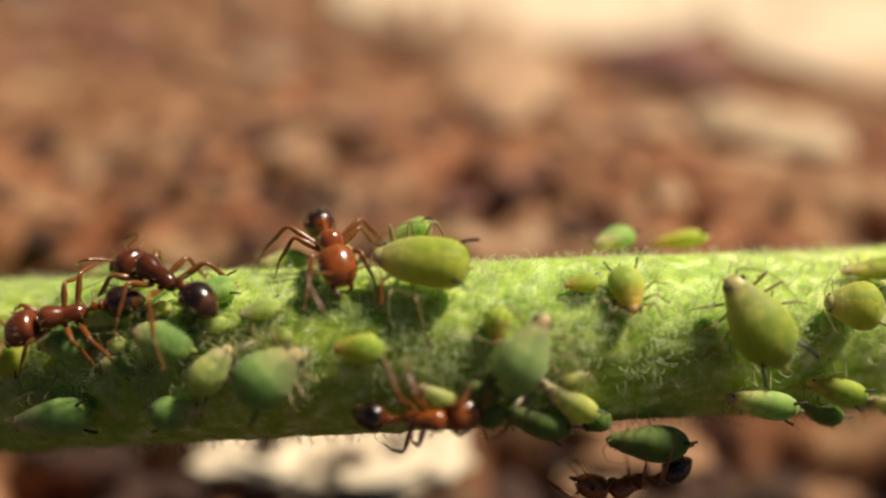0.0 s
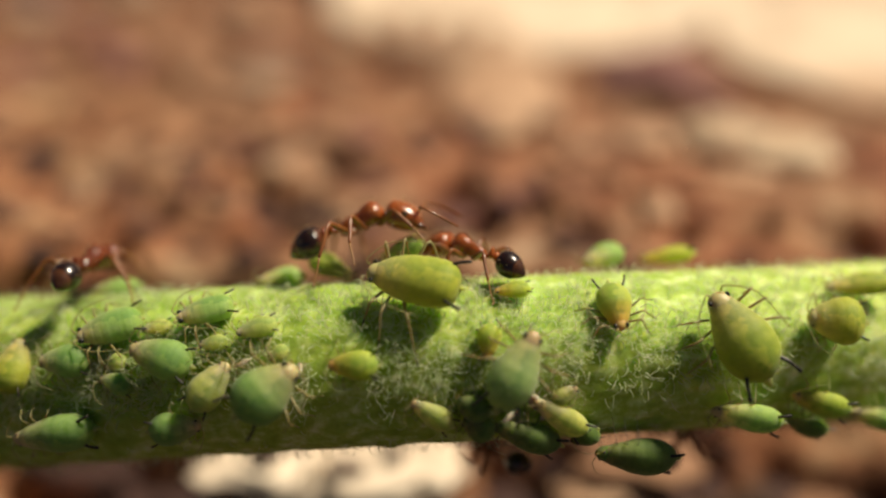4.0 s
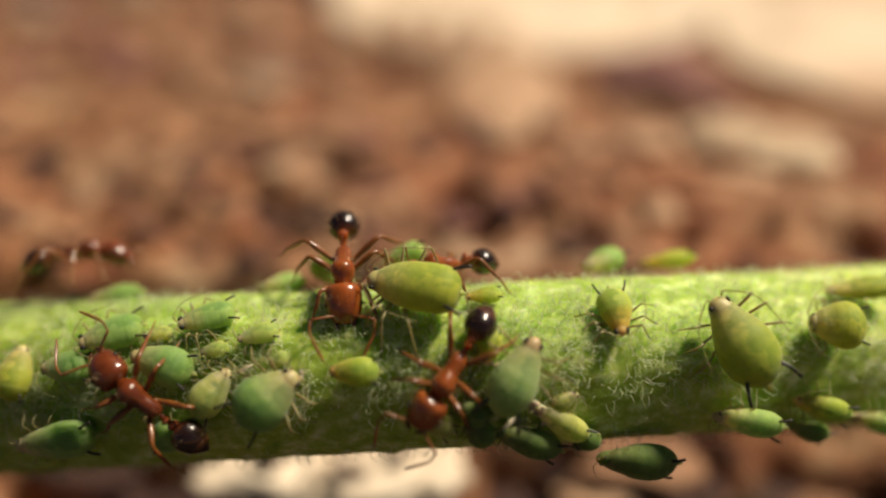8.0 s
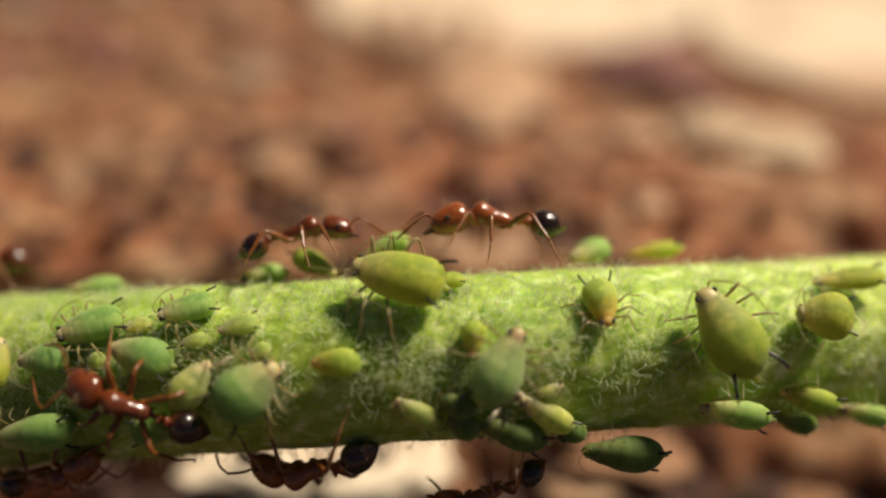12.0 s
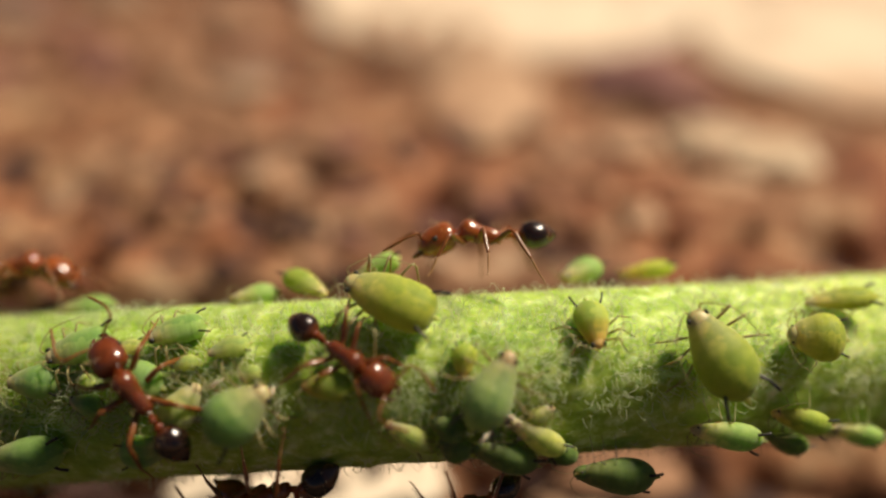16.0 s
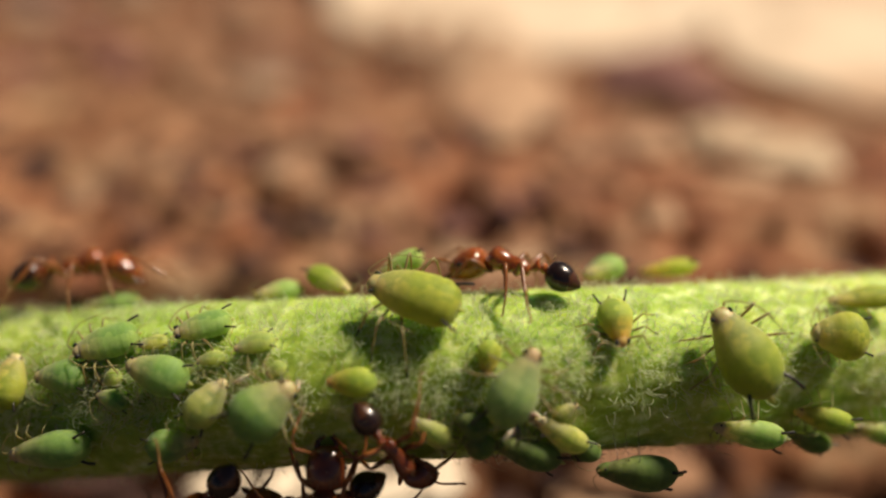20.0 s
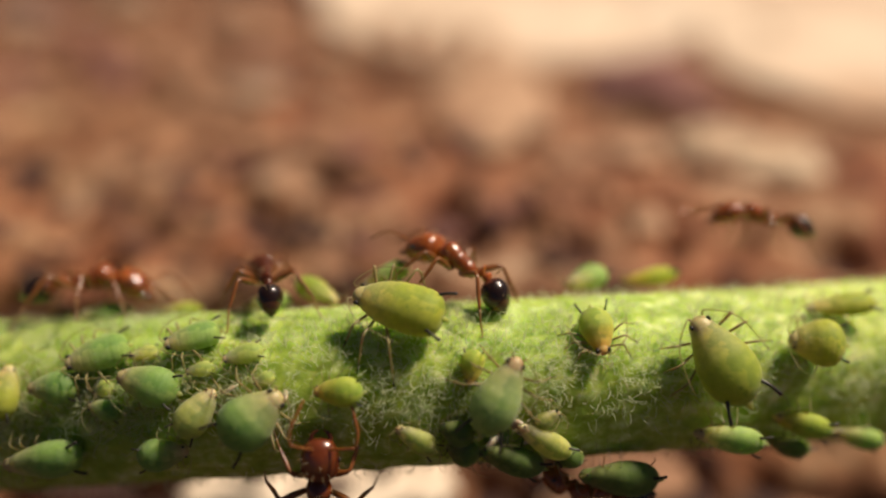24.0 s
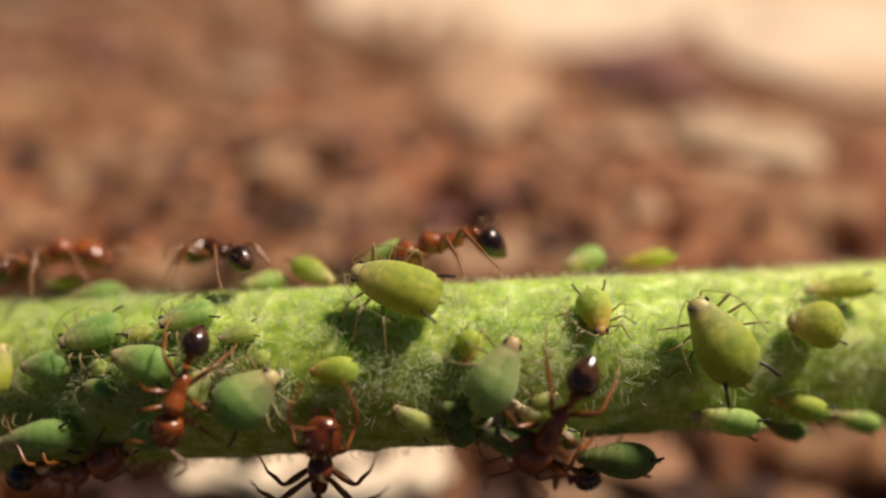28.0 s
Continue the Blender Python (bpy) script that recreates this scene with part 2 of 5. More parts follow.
STRAW = plain("pale_dry_leaf", (0.74, 0.58, 0.41), (0.86, 0.75, 0.58), 120, 0.7, 0.0001)
def leaf_material():
    n = Nodes("browned_dry_leaf")
    sep = n.node("ShaderNodeSeparateXYZ")
    n.join(n.coords("Generated"), sep.inputs["Vector"])
    away = n.node("ShaderNodeMath")
    away.operation = "PINGPONG"
    away.inputs[1].default_value = 0.5
    n.join(sep.outputs["Y"], away.inputs[0])
    edge = n.node("ShaderNodeMath")
    edge.operation = "MULTIPLY_ADD"
    edge.inputs[1].default_value = 0.30
    n.join(n.noise(170, 4.0), edge.inputs[0])
    n.join(away.outputs[0], edge.inputs[2])
    core = n.ramp(n.noise(120, 4.0), [(0.3, (0.67, 0.50, 0.34)), (0.7, (0.81, 0.67, 0.50))])
    n.set(Base_Color=n.mix(n.ramp(edge.outputs[0], [(0.16, (0, 0, 0)), (0.40, (1, 1, 1))]), (0.42, 0.24, 0.13), core), Roughness=0.75)
    n.bump(n.noise(600, 3.0), 0.0001, 0.4)
    return n.mat


LEAF = leaf_material()
TAN = plain("pinkish_chip", (0.36, 0.20, 0.11), (0.56, 0.36, 0.22), 420, 0.8, 0.0001)
CREAM = plain("bleached_chip", (0.40, 0.26, 0.15), (0.68, 0.52, 0.35), 420, 0.75, 0.0001)


# ---- shapes ----
class Shape:
    """Gathers vertices and faces, in millimetres."""

    def __init__(self):
        self.v, self.f = [], []

    def rings(self, rows):
        """Closed skin through rings of points, tipped at both ends by their centres."""
        n, start = len(rows[0]), len(self.v)
        for row in rows:
            self.v.extend(tuple(p) for p in row)
        for i in range(len(rows) - 1):
            a, b = start + i * n, start + (i + 1) * n
            self.f.extend((a + j, a + (j + 1) % n, b + (j + 1) % n, b + j) for j in range(n))
        for row, first in ((rows[0], True), (rows[-1], False)):
            tip = len(self.v)
            self.v.append(tuple(np.mean(np.array([tuple(p) for p in row]), axis=0)))
            base = start if first else start + (len(rows) - 1) * n
            self.f.extend((tip, base + (j + 1) % n, base + j) if first else (tip, base + j, base + (j + 1) % n) for j in range(n))
        return self

    def loft(self, stations, sides=14, steps=4, turn=None, crease=0.0, bands=0):
        """A body along x: stations (x, height of centre, half width, half height)."""
        s = np.array(stations, float)
        k = np.linspace(0, len(s) - 1, (len(s) - 1) * steps + 1)
        rows = []
        for q in k:
            i = min(int(q), len(s) - 2)
            u = q - i
            p0, p1, p2, p3 = s[max(i - 1, 0)], s[i], s[i + 1], s[min(i + 2, len(s) - 1)]
            c = 0.5 * (2 * p1 + (p2 - p0) * u + (2 * p0 - 5 * p1 + 4 * p2 - p3) * u * u + (3 * p1 - p0 - 3 * p2 + p3) * u ** 3)
            fold = 1.0 - crease * max(0.0, math.cos(2 * math.pi * bands * q / (len(s) - 1))) ** 8 if crease else 1.0
            a, b = max(c[2], 0.002) * fold, max(c[3], 0.002) * fold
            row = [Vector((c[0], a * math.sin(w), c[1] + b * math.cos(w))) for w in (2 * math.pi * j / sides for j in range(sides))]
            rows.append([turn @ p for p in row] if turn else row)
        return self.rings(rows)

    def tube(self, points, radii, sides=6, steps=4):
        p = [Vector(q) for q in points]
        path, sizes = [], []
        for i in range(len(p) - 1):
            a, b, c, d = p[max(i - 1, 0)], p[i], p[i + 1], p[min(i + 2, len(p) - 1)]
            for j in range(steps):
                u = j / steps
                path.append(0.5 * (2 * b + (c - a) * u + (2 * a - 5 * b + 4 * c - d) * u * u + (3 * b - a - 3 * c + d) * u ** 3))
                sizes.append(radii[i] + (radii[i + 1] - radii[i]) * u)
        path.append(p[-1])
        sizes.append(radii[-1])
        rows = []
        for i, (c, r) in enumerate(zip(path, sizes)):
            way = (path[min(i + 1, len(path) - 1)] - path[max(i - 1, 0)]).normalized()
            side = way.orthogonal().normalized() if not rows else (last - way * last.dot(way)).normalized()
            last = side
            other = way.cross(side)
            rows.append([c + (side * math.cos(w) + other * math.sin(w)) * r for w in (2 * math.pi * j / sides for j in range(sides))])
        return self.rings(rows)

    def blob(self, centre, radii, sides=10, turn=None):
        rows = []
        for i in range(1, sides):
            w = math.pi * i / sides
            rows.append([Vector(centre) + (turn or Matrix.Identity(3)) @ Vector((-radii[0] * math.cos(w), radii[1] * math.sin(w) * math.cos(q), radii[2] * math.sin(w) * math.sin(q)))
                         for q in (2 * math.pi * j / sides for j in range(sides))])
        return self.rings(rows)


def link(name, shape, material, smooth=True):
    me = bpy.data.meshes.new(name)
    me.from_pydata([(x * MM, y * MM, z * MM) for x, y, z in shape.v], [], shape.f)
    me.validate()
    bm = bmesh.new()
    bm.from_mesh(me)
    bmesh.ops.recalc_face_normals(bm, faces=bm.faces)
    bm.to_mesh(me)
    bm.free()
    if smooth:
        me.shade_smooth()
    me.materials.append(material)
    return new(name, me)


def part(name, shape, material, parent, label="", place=None):
    ob = link(name, shape, material)
    ob.parent = parent
    if place is not None:
        ob.location = Vector(place) * MM
    return tagged(ob, label)


# ---- ground ----
def graded(dense, low, high, far):
    """Grid lines: every `dense` mm between low and high, then wider and wider to far."""
    lines = list(np.arange(low, high + dense / 2, dense))
    for sign, edge in ((-1, low), (1, high)):
        step, q = dense, edge
        while abs(q) < far:
            step *= 1.35
            q += sign * step
            lines.append(q)
    return sorted(lines)


# the lie of the land: a low bank under and behind the stem, then a long fall beyond
BROW = Vector((0.0, -17.7, 24.8))


def smooth(u):
    u = min(1.0, max(0.0, u))
    return u * u * (3 - 2 * u)


def settle(p):
    """A point of the level soil, set on the bank."""
    g = 1.04 - 0.24 * smooth((p.y - 3.5) / 14) + 0.42 * smooth((p.y - 22) / 34)
    far = smooth((max(abs(p.x), abs(p.y - 30.0)) - 90.0) / 120.0)
    g = 1 + (g - 1) * (1 - far)
    return BROW + (p - BROW) * g


def bed(ob, place):
    """Lays a thing of the level soil, posed by place, on the bank."""
    home = settle(place.translation / MM)
    for v in ob.data.vertices:
        v.co = (settle((place @ v.co) / MM) - home) * MM
    ob.data.update()
    ob.location = home * MM


# hollows between the clods: x, y, radius, depth
BACK_HOLLOWS = (
    (-23.2, 27.7, 1.85, 2.18), (-19.2, 24.4, 1.43, 1.80), (-17.2, 20.7, 1.49, 1.86), (-13.9, 20.9, 1.05, 1.45), (-8.1, 21.8, 1.44, 1.81), (-6.0, 25.0, 1.29, 1.67),
    (0.3, 23.2, 1.64, 1.99), (-10.3, 18.6, 1.00, 1.41), (-19.9, 28.9, 0.80, 1.19), (-3.3, 37.3, 0.97, 1.38), (-8.0, 41.5, 0.94, 1.36), (4.5, 22.5, 0.86, 1.28),
    (10.3, 24.3, 0.89, 1.31), (11.4, 19.2, 0.80, 1.16))
LEFT_HOLLOWS = (
    (19.0, 19.1, 1.88, 2.20), (-13.9, 27.3, 0.80, 1.20), (-17.4, 29.3, 0.80, 1.13), (-9.4, 22.8, 0.93, 1.34), (-11.8, 18.4, 0.86, 1.28), (-19.0, 18.8, 1.15, 1.55),
    (-15.3, 17.1, 1.26, 1.64), (-4.4, 37.9, 1.17, 1.57), (-10.7, 25.6, 0.80, 1.15), (-15.5, 23.3, 0.80, 1.21), (-3.9, 20.3, 0.89, 1.31), (1.8, 20.3, 1.04, 1.44),
    (7.0, 19.3, 1.02, 1.43))
LOW_HOLLOWS = (
    (-9.0, 3.9, 1.36, 1.74), (-13.6, 3.7, 1.77, 2.11), (2.3, 3.7, 1.36, 1.73), (4.3, 3.6, 0.94, 1.35), (8.0, 3.9, 0.84, 1.26), (12.8, 3.5, 1.25, 1.63),
    (9.3, 4.1, 0.80, 1.17), (11.4, 4.3, 0.85, 1.27), (14.4, 3.6, 1.04, 1.45), (4.0, 5.5, 0.80, 1.09), (-11.2, 4.5, 1.59, 1.95), (-14.5, 5.0, 1.61, 1.96),
    (-8.6, 4.9, 0.97, 1.38), (1.7, 4.9, 0.86, 1.28), (3.1, 4.7, 0.96, 1.37), (9.0, 5.1, 0.80, 1.19))
HOLLOWS = BACK_HOLLOWS + LEFT_HOLLOWS + LOW_HOLLOWS


def ground_height(x, y):
    if abs(x) > 160 or abs(y - 50) > 170:
        return 0.0
    z = 0.8 * noise.noise((x / 5.0, y / 5.0, 3.1)) + 0.7 * abs(noise.noise((x / 2.0, y / 2.0, 8.4))) + 0.25 * noise.noise((x / 0.85, y / 0.85, 1.7))
    for hx, hy, r, d in HOLLOWS:
        q = ((x - hx) ** 2 + ((y - hy) * 0.8) ** 2) / (r * r)
        if q < 4:
            z -= d * math.exp(-q ** 2 * 1.5)
    return z


def make_ground():
    xs, ys = graded(0.42, -40, 40, 4000), graded(0.42, -3, 76, 4000)
    s = Shape()
    s.v = [(x, y, ground_height(x, y)) for y in ys for x in xs]
    n = len(xs)
    s.f = [(j * n + i, j * n + i + 1, (j + 1) * n + i + 1, (j + 1) * n + i) for j in range(len(ys) - 1) for i in range(n - 1)]
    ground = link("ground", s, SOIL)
    bed(ground, Matrix.Identity(4))
    return tagged(ground, "brown crumbly soil with wood crumbs and dark hollows", "ground", kind="structure")


make_ground()


def lump(name, label, category, x, y, size, material, seed, flat=0.5, turn=0.0, rise=0.0, group=""):
    """A worn irregular chunk lying on the soil; size: length, width."""
    rows, k = [], 14
    a, b = size[0] / 2, size[1] / 2
    h = min(a, b) * flat
    for i in range(1, k):
        w = math.pi * i / k
        ring = []
        for j in range(26):
            q = 2 * math.pi * j / 26
            d = Vector((math.sin(w) * math.cos(q), math.sin(w) * math.sin(q), -math.cos(w)))
            d = Vector([math.copysign(abs(c) ** 0.7, c) for c in d])
            f = 1 + 0.55 * noise.noise(d * 1.4 + Vector((seed * 3.7, 0, 0))) + 0.30 * noise.noise(d * 3.2 + Vector((0, seed * 2.1, 0))) + 0.14 * noise.noise(d * 7.0 + Vector((0, 0, seed * 1.3)))
            ring.append(Vector((d.x * a * f, d.y * b * f, d.z * h * f)))
        rows.append(ring)
    ob = link(name, Shape().rings(rows), material)
    bed(ob, at_mm(x, y, ground_height(x, y) + h * 0.45 + rise, 0, 0, turn))
    return tagged(ob, label, category, group)


def leaf_sheet(label, x, y, length, width, turn, curl, rise, seed, tilt=0.0):
    """A thick, dry, curled leaf with a ragged margin and a raised midrib."""
    s, n, m = Shape(), 36, 16
    for side in (0, 1):
        for i in range(n + 1):
            u = i / n
            half = width / 2 * (math.sin(math.pi * min(max(u, 0.02), 0.98)) ** 0.55) * (1 + 0.14 * noise.noise((u * 7, seed, 0)) + 0.12 * noise.noise((u * 17, seed, 3)))
            for j in range(m + 1):
                v = 2 * j / m - 1
                px, py = (u - 0.5) * length, v * half
                pz = curl * (v * v - 0.3) * width * 0.25 + 0.6 * noise.noise((px / 5, py / 5, seed)) + 0.25 * math.exp(-(v * 9) ** 2) + side * 0.35
                pz += 0.12 * abs(math.sin(u * 22 + abs(v) * 5))
                s.v.append((px, py, pz))
    w, o = m + 1, (n + 1) * (m + 1)
    for i in range(n):
        for j in range(m):
            a = i * w + j
            s.f.append((a, a + w, a + w + 1, a + 1))
            s.f.append((o + a, o + a + 1, o + a + w + 1, o + a + w))
    edge = [i * w for i in range(n + 1)] + [n * w + j for j in range(1, m + 1)] + [i * w + m for i in range(n - 1, -1, -1)] + list(range(m - 1, 0, -1))
    s.f.extend((a, b, o + b, o + a) for a, b in zip(edge, edge[1:] + edge[:1]))
    ob = link("dry_leaf", s, LEAF)
    bed(ob, at_mm(x, y, rise, tilt, 0, turn))
    return tagged(ob, label, "dry leaf", "dry leaves on the soil")


lump("wood_chip", "bleached wood chip lying on the soil", "wood chip", 15.5, 28.3, (3.9, 3.5), CREAM, 1, 0.25, 10, 0.0)
lump("wood_chip", "bleached wood chip lying on the soil", "wood chip", 18.3, 26.9, (4.2, 3.6), CREAM, 2, 0.25, -10, 0.0)
lump("wood_chip", "small greyish wood chip on the soil", "wood chip", -8.5, 24.7, (1.7, 1.7), TAN, 4, 0.30, 0, 0.0)
lump("wood_chip", "small greyish wood chip on the soil", "wood chip", 10.4, 20.9, (1.4, 2.0), TAN, 2, 0.30, 0, 0.0)
lump("wood_chip", "small tan wood chip on the soil", "wood chip", -18.0, 24.9, (2.0, 2.1), TAN, 11, 0.30, 0, 0.0)
lump("wood_chip", "broad pinkish wood chip lying flat", "wood chip", 3.4, 35.1, (5.8, 11.9), TAN, 3, 0.05, 4, 0.0)
lump("wood_chip", "small tan wood chip on the soil", "wood chip", 15.8, 24.3, (2.6, 2.0), TAN, 9, 0.25, -14, 0.0)
lump("wood_chip", "small tan wood chip on the soil", "wood chip", 11.2, 28.0, (2.8, 2.2), TAN, 12, 0.20, 14, 0.0)
lump("bark_chip", "dark reddish bark chip lying before the pale leaf", "bark chip", 12.6, 35.7, (5.9, 5.8), PLUM, 6, 0.25, 4, 0.3)
lump("bark_chip", "dark reddish bark chip beside the pale leaf", "bark chip", 14.9, 33.1, (3.6, 2.6), PLUM, 7, 0.25, -12, 0.2)
lump("wood_chip", "sunlit cream wood chip below the stem", "wood chip", -6.3, 3.9, (3.6, 2.3), STRAW, 60, 0.20, 0, 0.5, "cream chips below the stem")
lump("wood_chip", "sunlit cream wood chip below the stem", "wood chip", -4.3, 4.5, (4.4, 3.1), STRAW, 61, 0.20, 8, 0.5, "cream chips below the stem")
lump("wood_chip", "sunlit cream wood chip below the stem", "wood chip", -2.2, 4.1, (4.1, 3.0), STRAW, 62, 0.20, 16, 0.5, "cream chips below the stem")
lump("wood_chip", "sunlit cream wood chip below the stem", "wood chip", -0.8, 5.3, (2.7, 1.7), STRAW, 63, 0.20, 24, 0.5, "cream chips below the stem")
lump("wood_chip", "sunlit cream wood chip below the stem", "wood chip", -0.2, 4.0, (1.8, 2.0), STRAW, 64, 0.20, 32, 0.5, "cream chips below the stem")
lump("wood_chip", "sunlit cream wood chip below the stem", "wood chip", -3.2, 5.5, (2.4, 1.3), STRAW, 65, 0.20, 40, 0.5, "cream chips below the stem")
lump("wood_chip", "tan wood chip below the stem", "wood chip", 3.0, 4.2, (1.3, 1.3), CHIP, 80, 0.25, 12, 0.2)
lump("wood_chip", "tan wood chip below the stem", "wood chip", 6.5, 4.5, (3.7, 2.1), CHIP, 81, 0.25, -8, 0.2)
lump("wood_chip", "tan wood chip below the stem", "wood chip", 5.2, 3.8, (2.8, 1.6), TAN, 83, 0.25, 14, 0.4)
lump("wood_chip", "tan wood chip below the stem", "wood chip", 12.9, 4.1, (2.9, 1.4), CHIP, 82, 0.25, -28, 0.2)
# one near-black lump per hollow, its colour standing for shade between clods
lump("bark_crumb", "near-black lump painting the shade in a hollow", "bark crumb", -23.2, 27.7, (3.5, 4.8), UMBER, 120, 0.40, -25, 0.0, "dark crumbs in the hollows")
lump("bark_crumb", "near-black lump painting the shade in a hollow", "bark crumb", -19.2, 24.4, (2.7, 3.0), UMBER, 121, 0.40, -25, 0.0, "dark crumbs in the hollows")
lump("bark_crumb", "near-black lump painting the shade in a hollow", "bark crumb", -17.2, 20.7, (2.8, 2.6), UMBER, 122, 0.40, -5, 0.0, "dark crumbs in the hollows")
lump("bark_crumb", "near-black lump painting the shade in a hollow", "bark crumb", -13.9, 20.9, (2.0, 2.2), UMBER, 123, 0.40, -20, 0.0, "dark crumbs in the hollows")
lump("bark_crumb", "near-black lump painting the shade in a hollow", "bark crumb", -8.1, 21.8, (2.8, 1.9), UMBER, 124, 0.40, -30, 0.0, "dark crumbs in the hollows")
lump("bark_crumb", "near-black lump painting the shade in a hollow", "bark crumb", -6.0, 25.0, (2.5, 2.0), UMBER, 125, 0.40, -8, 0.0, "dark crumbs in the hollows")
lump("bark_crumb", "near-black lump painting the shade in a hollow", "bark crumb", 0.3, 23.2, (3.1, 1.9), UMBER, 126, 0.40, -5, 0.0, "dark crumbs in the hollows")
lump("bark_crumb", "near-black lump painting the shade in a hollow", "bark crumb", -10.3, 18.6, (1.9, 1.2), UMBER, 127, 0.40, 0, 0.0, "dark crumbs in the hollows")
lump("bark_crumb", "near-black lump painting the shade in a hollow", "bark crumb", -19.9, 28.9, (1.4, 1.8), UMBER, 128, 0.40, -20, 0.0, "dark crumbs in the hollows")
lump("bark_crumb", "near-black lump painting the shade in a hollow", "bark crumb", -3.3, 37.3, (1.8, 2.9), UMBER, 129, 0.40, 0, 0.0, "dark crumbs in the hollows")
lump("bark_crumb", "near-black lump painting the shade in a hollow", "bark crumb", -8.0, 41.5, (1.8, 3.5), UMBER, 130, 0.40, 0, 0.0, "dark crumbs in the hollows")
lump("bark_crumb", "near-black lump painting the shade in a hollow", "bark crumb", 4.5, 22.5, (1.6, 1.1), UMBER, 131, 0.40, 0, 0.0, "dark crumbs in the hollows")
lump("bark_crumb", "near-black lump painting the shade in a hollow", "bark crumb", 10.3, 24.3, (1.7, 1.5), UMBER, 132, 0.40, -35, 0.0, "dark crumbs in the hollows")
lump("bark_crumb", "near-black lump painting the shade in a hollow", "bark crumb", 11.4, 19.2, (1.4, 1.1), UMBER, 133, 0.40, 0, 0.0, "dark crumbs in the hollows")
lump("bark_crumb", "near-black lump painting the shade in a hollow", "bark crumb", 19.0, 19.1, (3.6, 1.8), UMBER, 134, 0.40, 5, 0.0, "dark crumbs in the hollows")
lump("bark_crumb", "near-black lump painting the shade in a hollow", "bark crumb", -13.9, 27.3, (1.5, 1.5), UMBER, 135, 0.40, 0, 0.0, "dark crumbs in the hollows")
lump("bark_crumb", "near-black lump painting the shade in a hollow", "bark crumb", -17.4, 29.3, (1.3, 2.1), UMBER, 136, 0.40, 0, 0.0, "dark crumbs in the hollows")
lump("bark_crumb", "near-black lump painting the shade in a hollow", "bark crumb", -9.4, 22.8, (1.8, 1.6), UMBER, 137, 0.40, -25, 0.0, "dark crumbs in the hollows")
lump("bark_crumb", "near-black lump painting the shade in a hollow", "bark crumb", -11.8, 18.4, (1.6, 1.4), UMBER, 138, 0.40, -15, 0.0, "dark crumbs in the hollows")
lump("bark_crumb", "near-black lump painting the shade in a hollow", "bark crumb", -19.0, 18.8, (2.2, 1.8), UMBER, 139, 0.40, -10, 0.0, "dark crumbs in the hollows")
lump("bark_crumb", "near-black lump painting the shade in a hollow", "bark crumb", -15.3, 17.1, (2.4, 1.4), UMBER, 140, 0.40, 0, 0.0, "dark crumbs in the hollows")
lump("bark_crumb", "near-black lump painting the shade in a hollow", "bark crumb", -4.4, 37.9, (2.2, 3.5), UMBER, 141, 0.40, 0, 0.0, "dark crumbs in the hollows")
lump("bark_crumb", "near-black lump painting the shade in a hollow", "bark crumb", -10.7, 25.6, (1.4, 1.3), UMBER, 142, 0.40, -20, 0.0, "dark crumbs in the hollows")
lump("bark_crumb", "near-black lump painting the shade in a hollow", "bark crumb", -15.5, 23.3, (1.5, 1.5), UMBER, 143, 0.40, -30, 0.0, "dark crumbs in the hollows")
lump("bark_crumb", "near-black lump painting the shade in a hollow", "bark crumb", -3.9, 20.3, (1.7, 1.1), UMBER, 144, 0.40, 0, 0.0, "dark crumbs in the hollows")
lump("bark_crumb", "near-black lump painting the shade in a hollow", "bark crumb", 1.8, 20.3, (2.0, 1.2), UMBER, 145, 0.40, 0, 0.0, "dark crumbs in the hollows")
lump("bark_crumb", "near-black lump painting the shade in a hollow", "bark crumb", 7.0, 19.3, (1.9, 1.1), UMBER, 146, 0.40, 0, 0.0, "dark crumbs in the hollows")
lump("bark_crumb", "near-black lump painting the shade in a hollow", "bark crumb", -9.0, 3.9, (2.6, 1.8), UMBER, 147, 0.40, 0, 0.0, "dark crumbs in the hollows")
lump("bark_crumb", "near-black lump painting the shade in a hollow", "bark crumb", -13.6, 3.7, (3.4, 1.6), UMBER, 148, 0.40, 0, 0.0, "dark crumbs in the hollows")
lump("bark_crumb", "near-black lump painting the shade in a hollow", "bark crumb", 2.3, 3.7, (2.6, 1.4), UMBER, 149, 0.40, 0, 0.0, "dark crumbs in the hollows")
lump("bark_crumb", "near-black lump painting the shade in a hollow", "bark crumb", 4.3, 3.6, (1.8, 1.3), UMBER, 150, 0.40, 0, 0.0, "dark crumbs in the hollows")
lump("bark_crumb", "near-black lump painting the shade in a hollow", "bark crumb", 8.0, 3.9, (1.6, 1.1), UMBER, 151, 0.40, 0, 0.0, "dark crumbs in the hollows")
lump("bark_crumb", "near-black lump painting the shade in a hollow", "bark crumb", 12.8, 3.5, (2.4, 1.1), UMBER, 152, 0.40, 0, 0.0, "dark crumbs in the hollows")
lump("bark_crumb", "near-black lump painting the shade in a hollow", "bark crumb", 9.3, 4.1, (1.4, 1.6), UMBER, 153, 0.40, -20, 0.0, "dark crumbs in the hollows")
lump("bark_crumb", "near-black lump painting the shade in a hollow", "bark crumb", 11.4, 4.3, (1.6, 1.9), UMBER, 154, 0.40, -25, 0.0, "dark crumbs in the hollows")
lump("bark_crumb", "near-black lump painting the shade in a hollow", "bark crumb", 14.4, 3.6, (2.0, 1.6), UMBER, 155, 0.40, 0, 0.0, "dark crumbs in the hollows")
lump("bark_crumb", "near-black lump painting the shade in a hollow", "bark crumb", 4.0, 5.5, (1.2, 1.1), UMBER, 156, 0.40, 0, 0.0, "dark crumbs in the hollows")
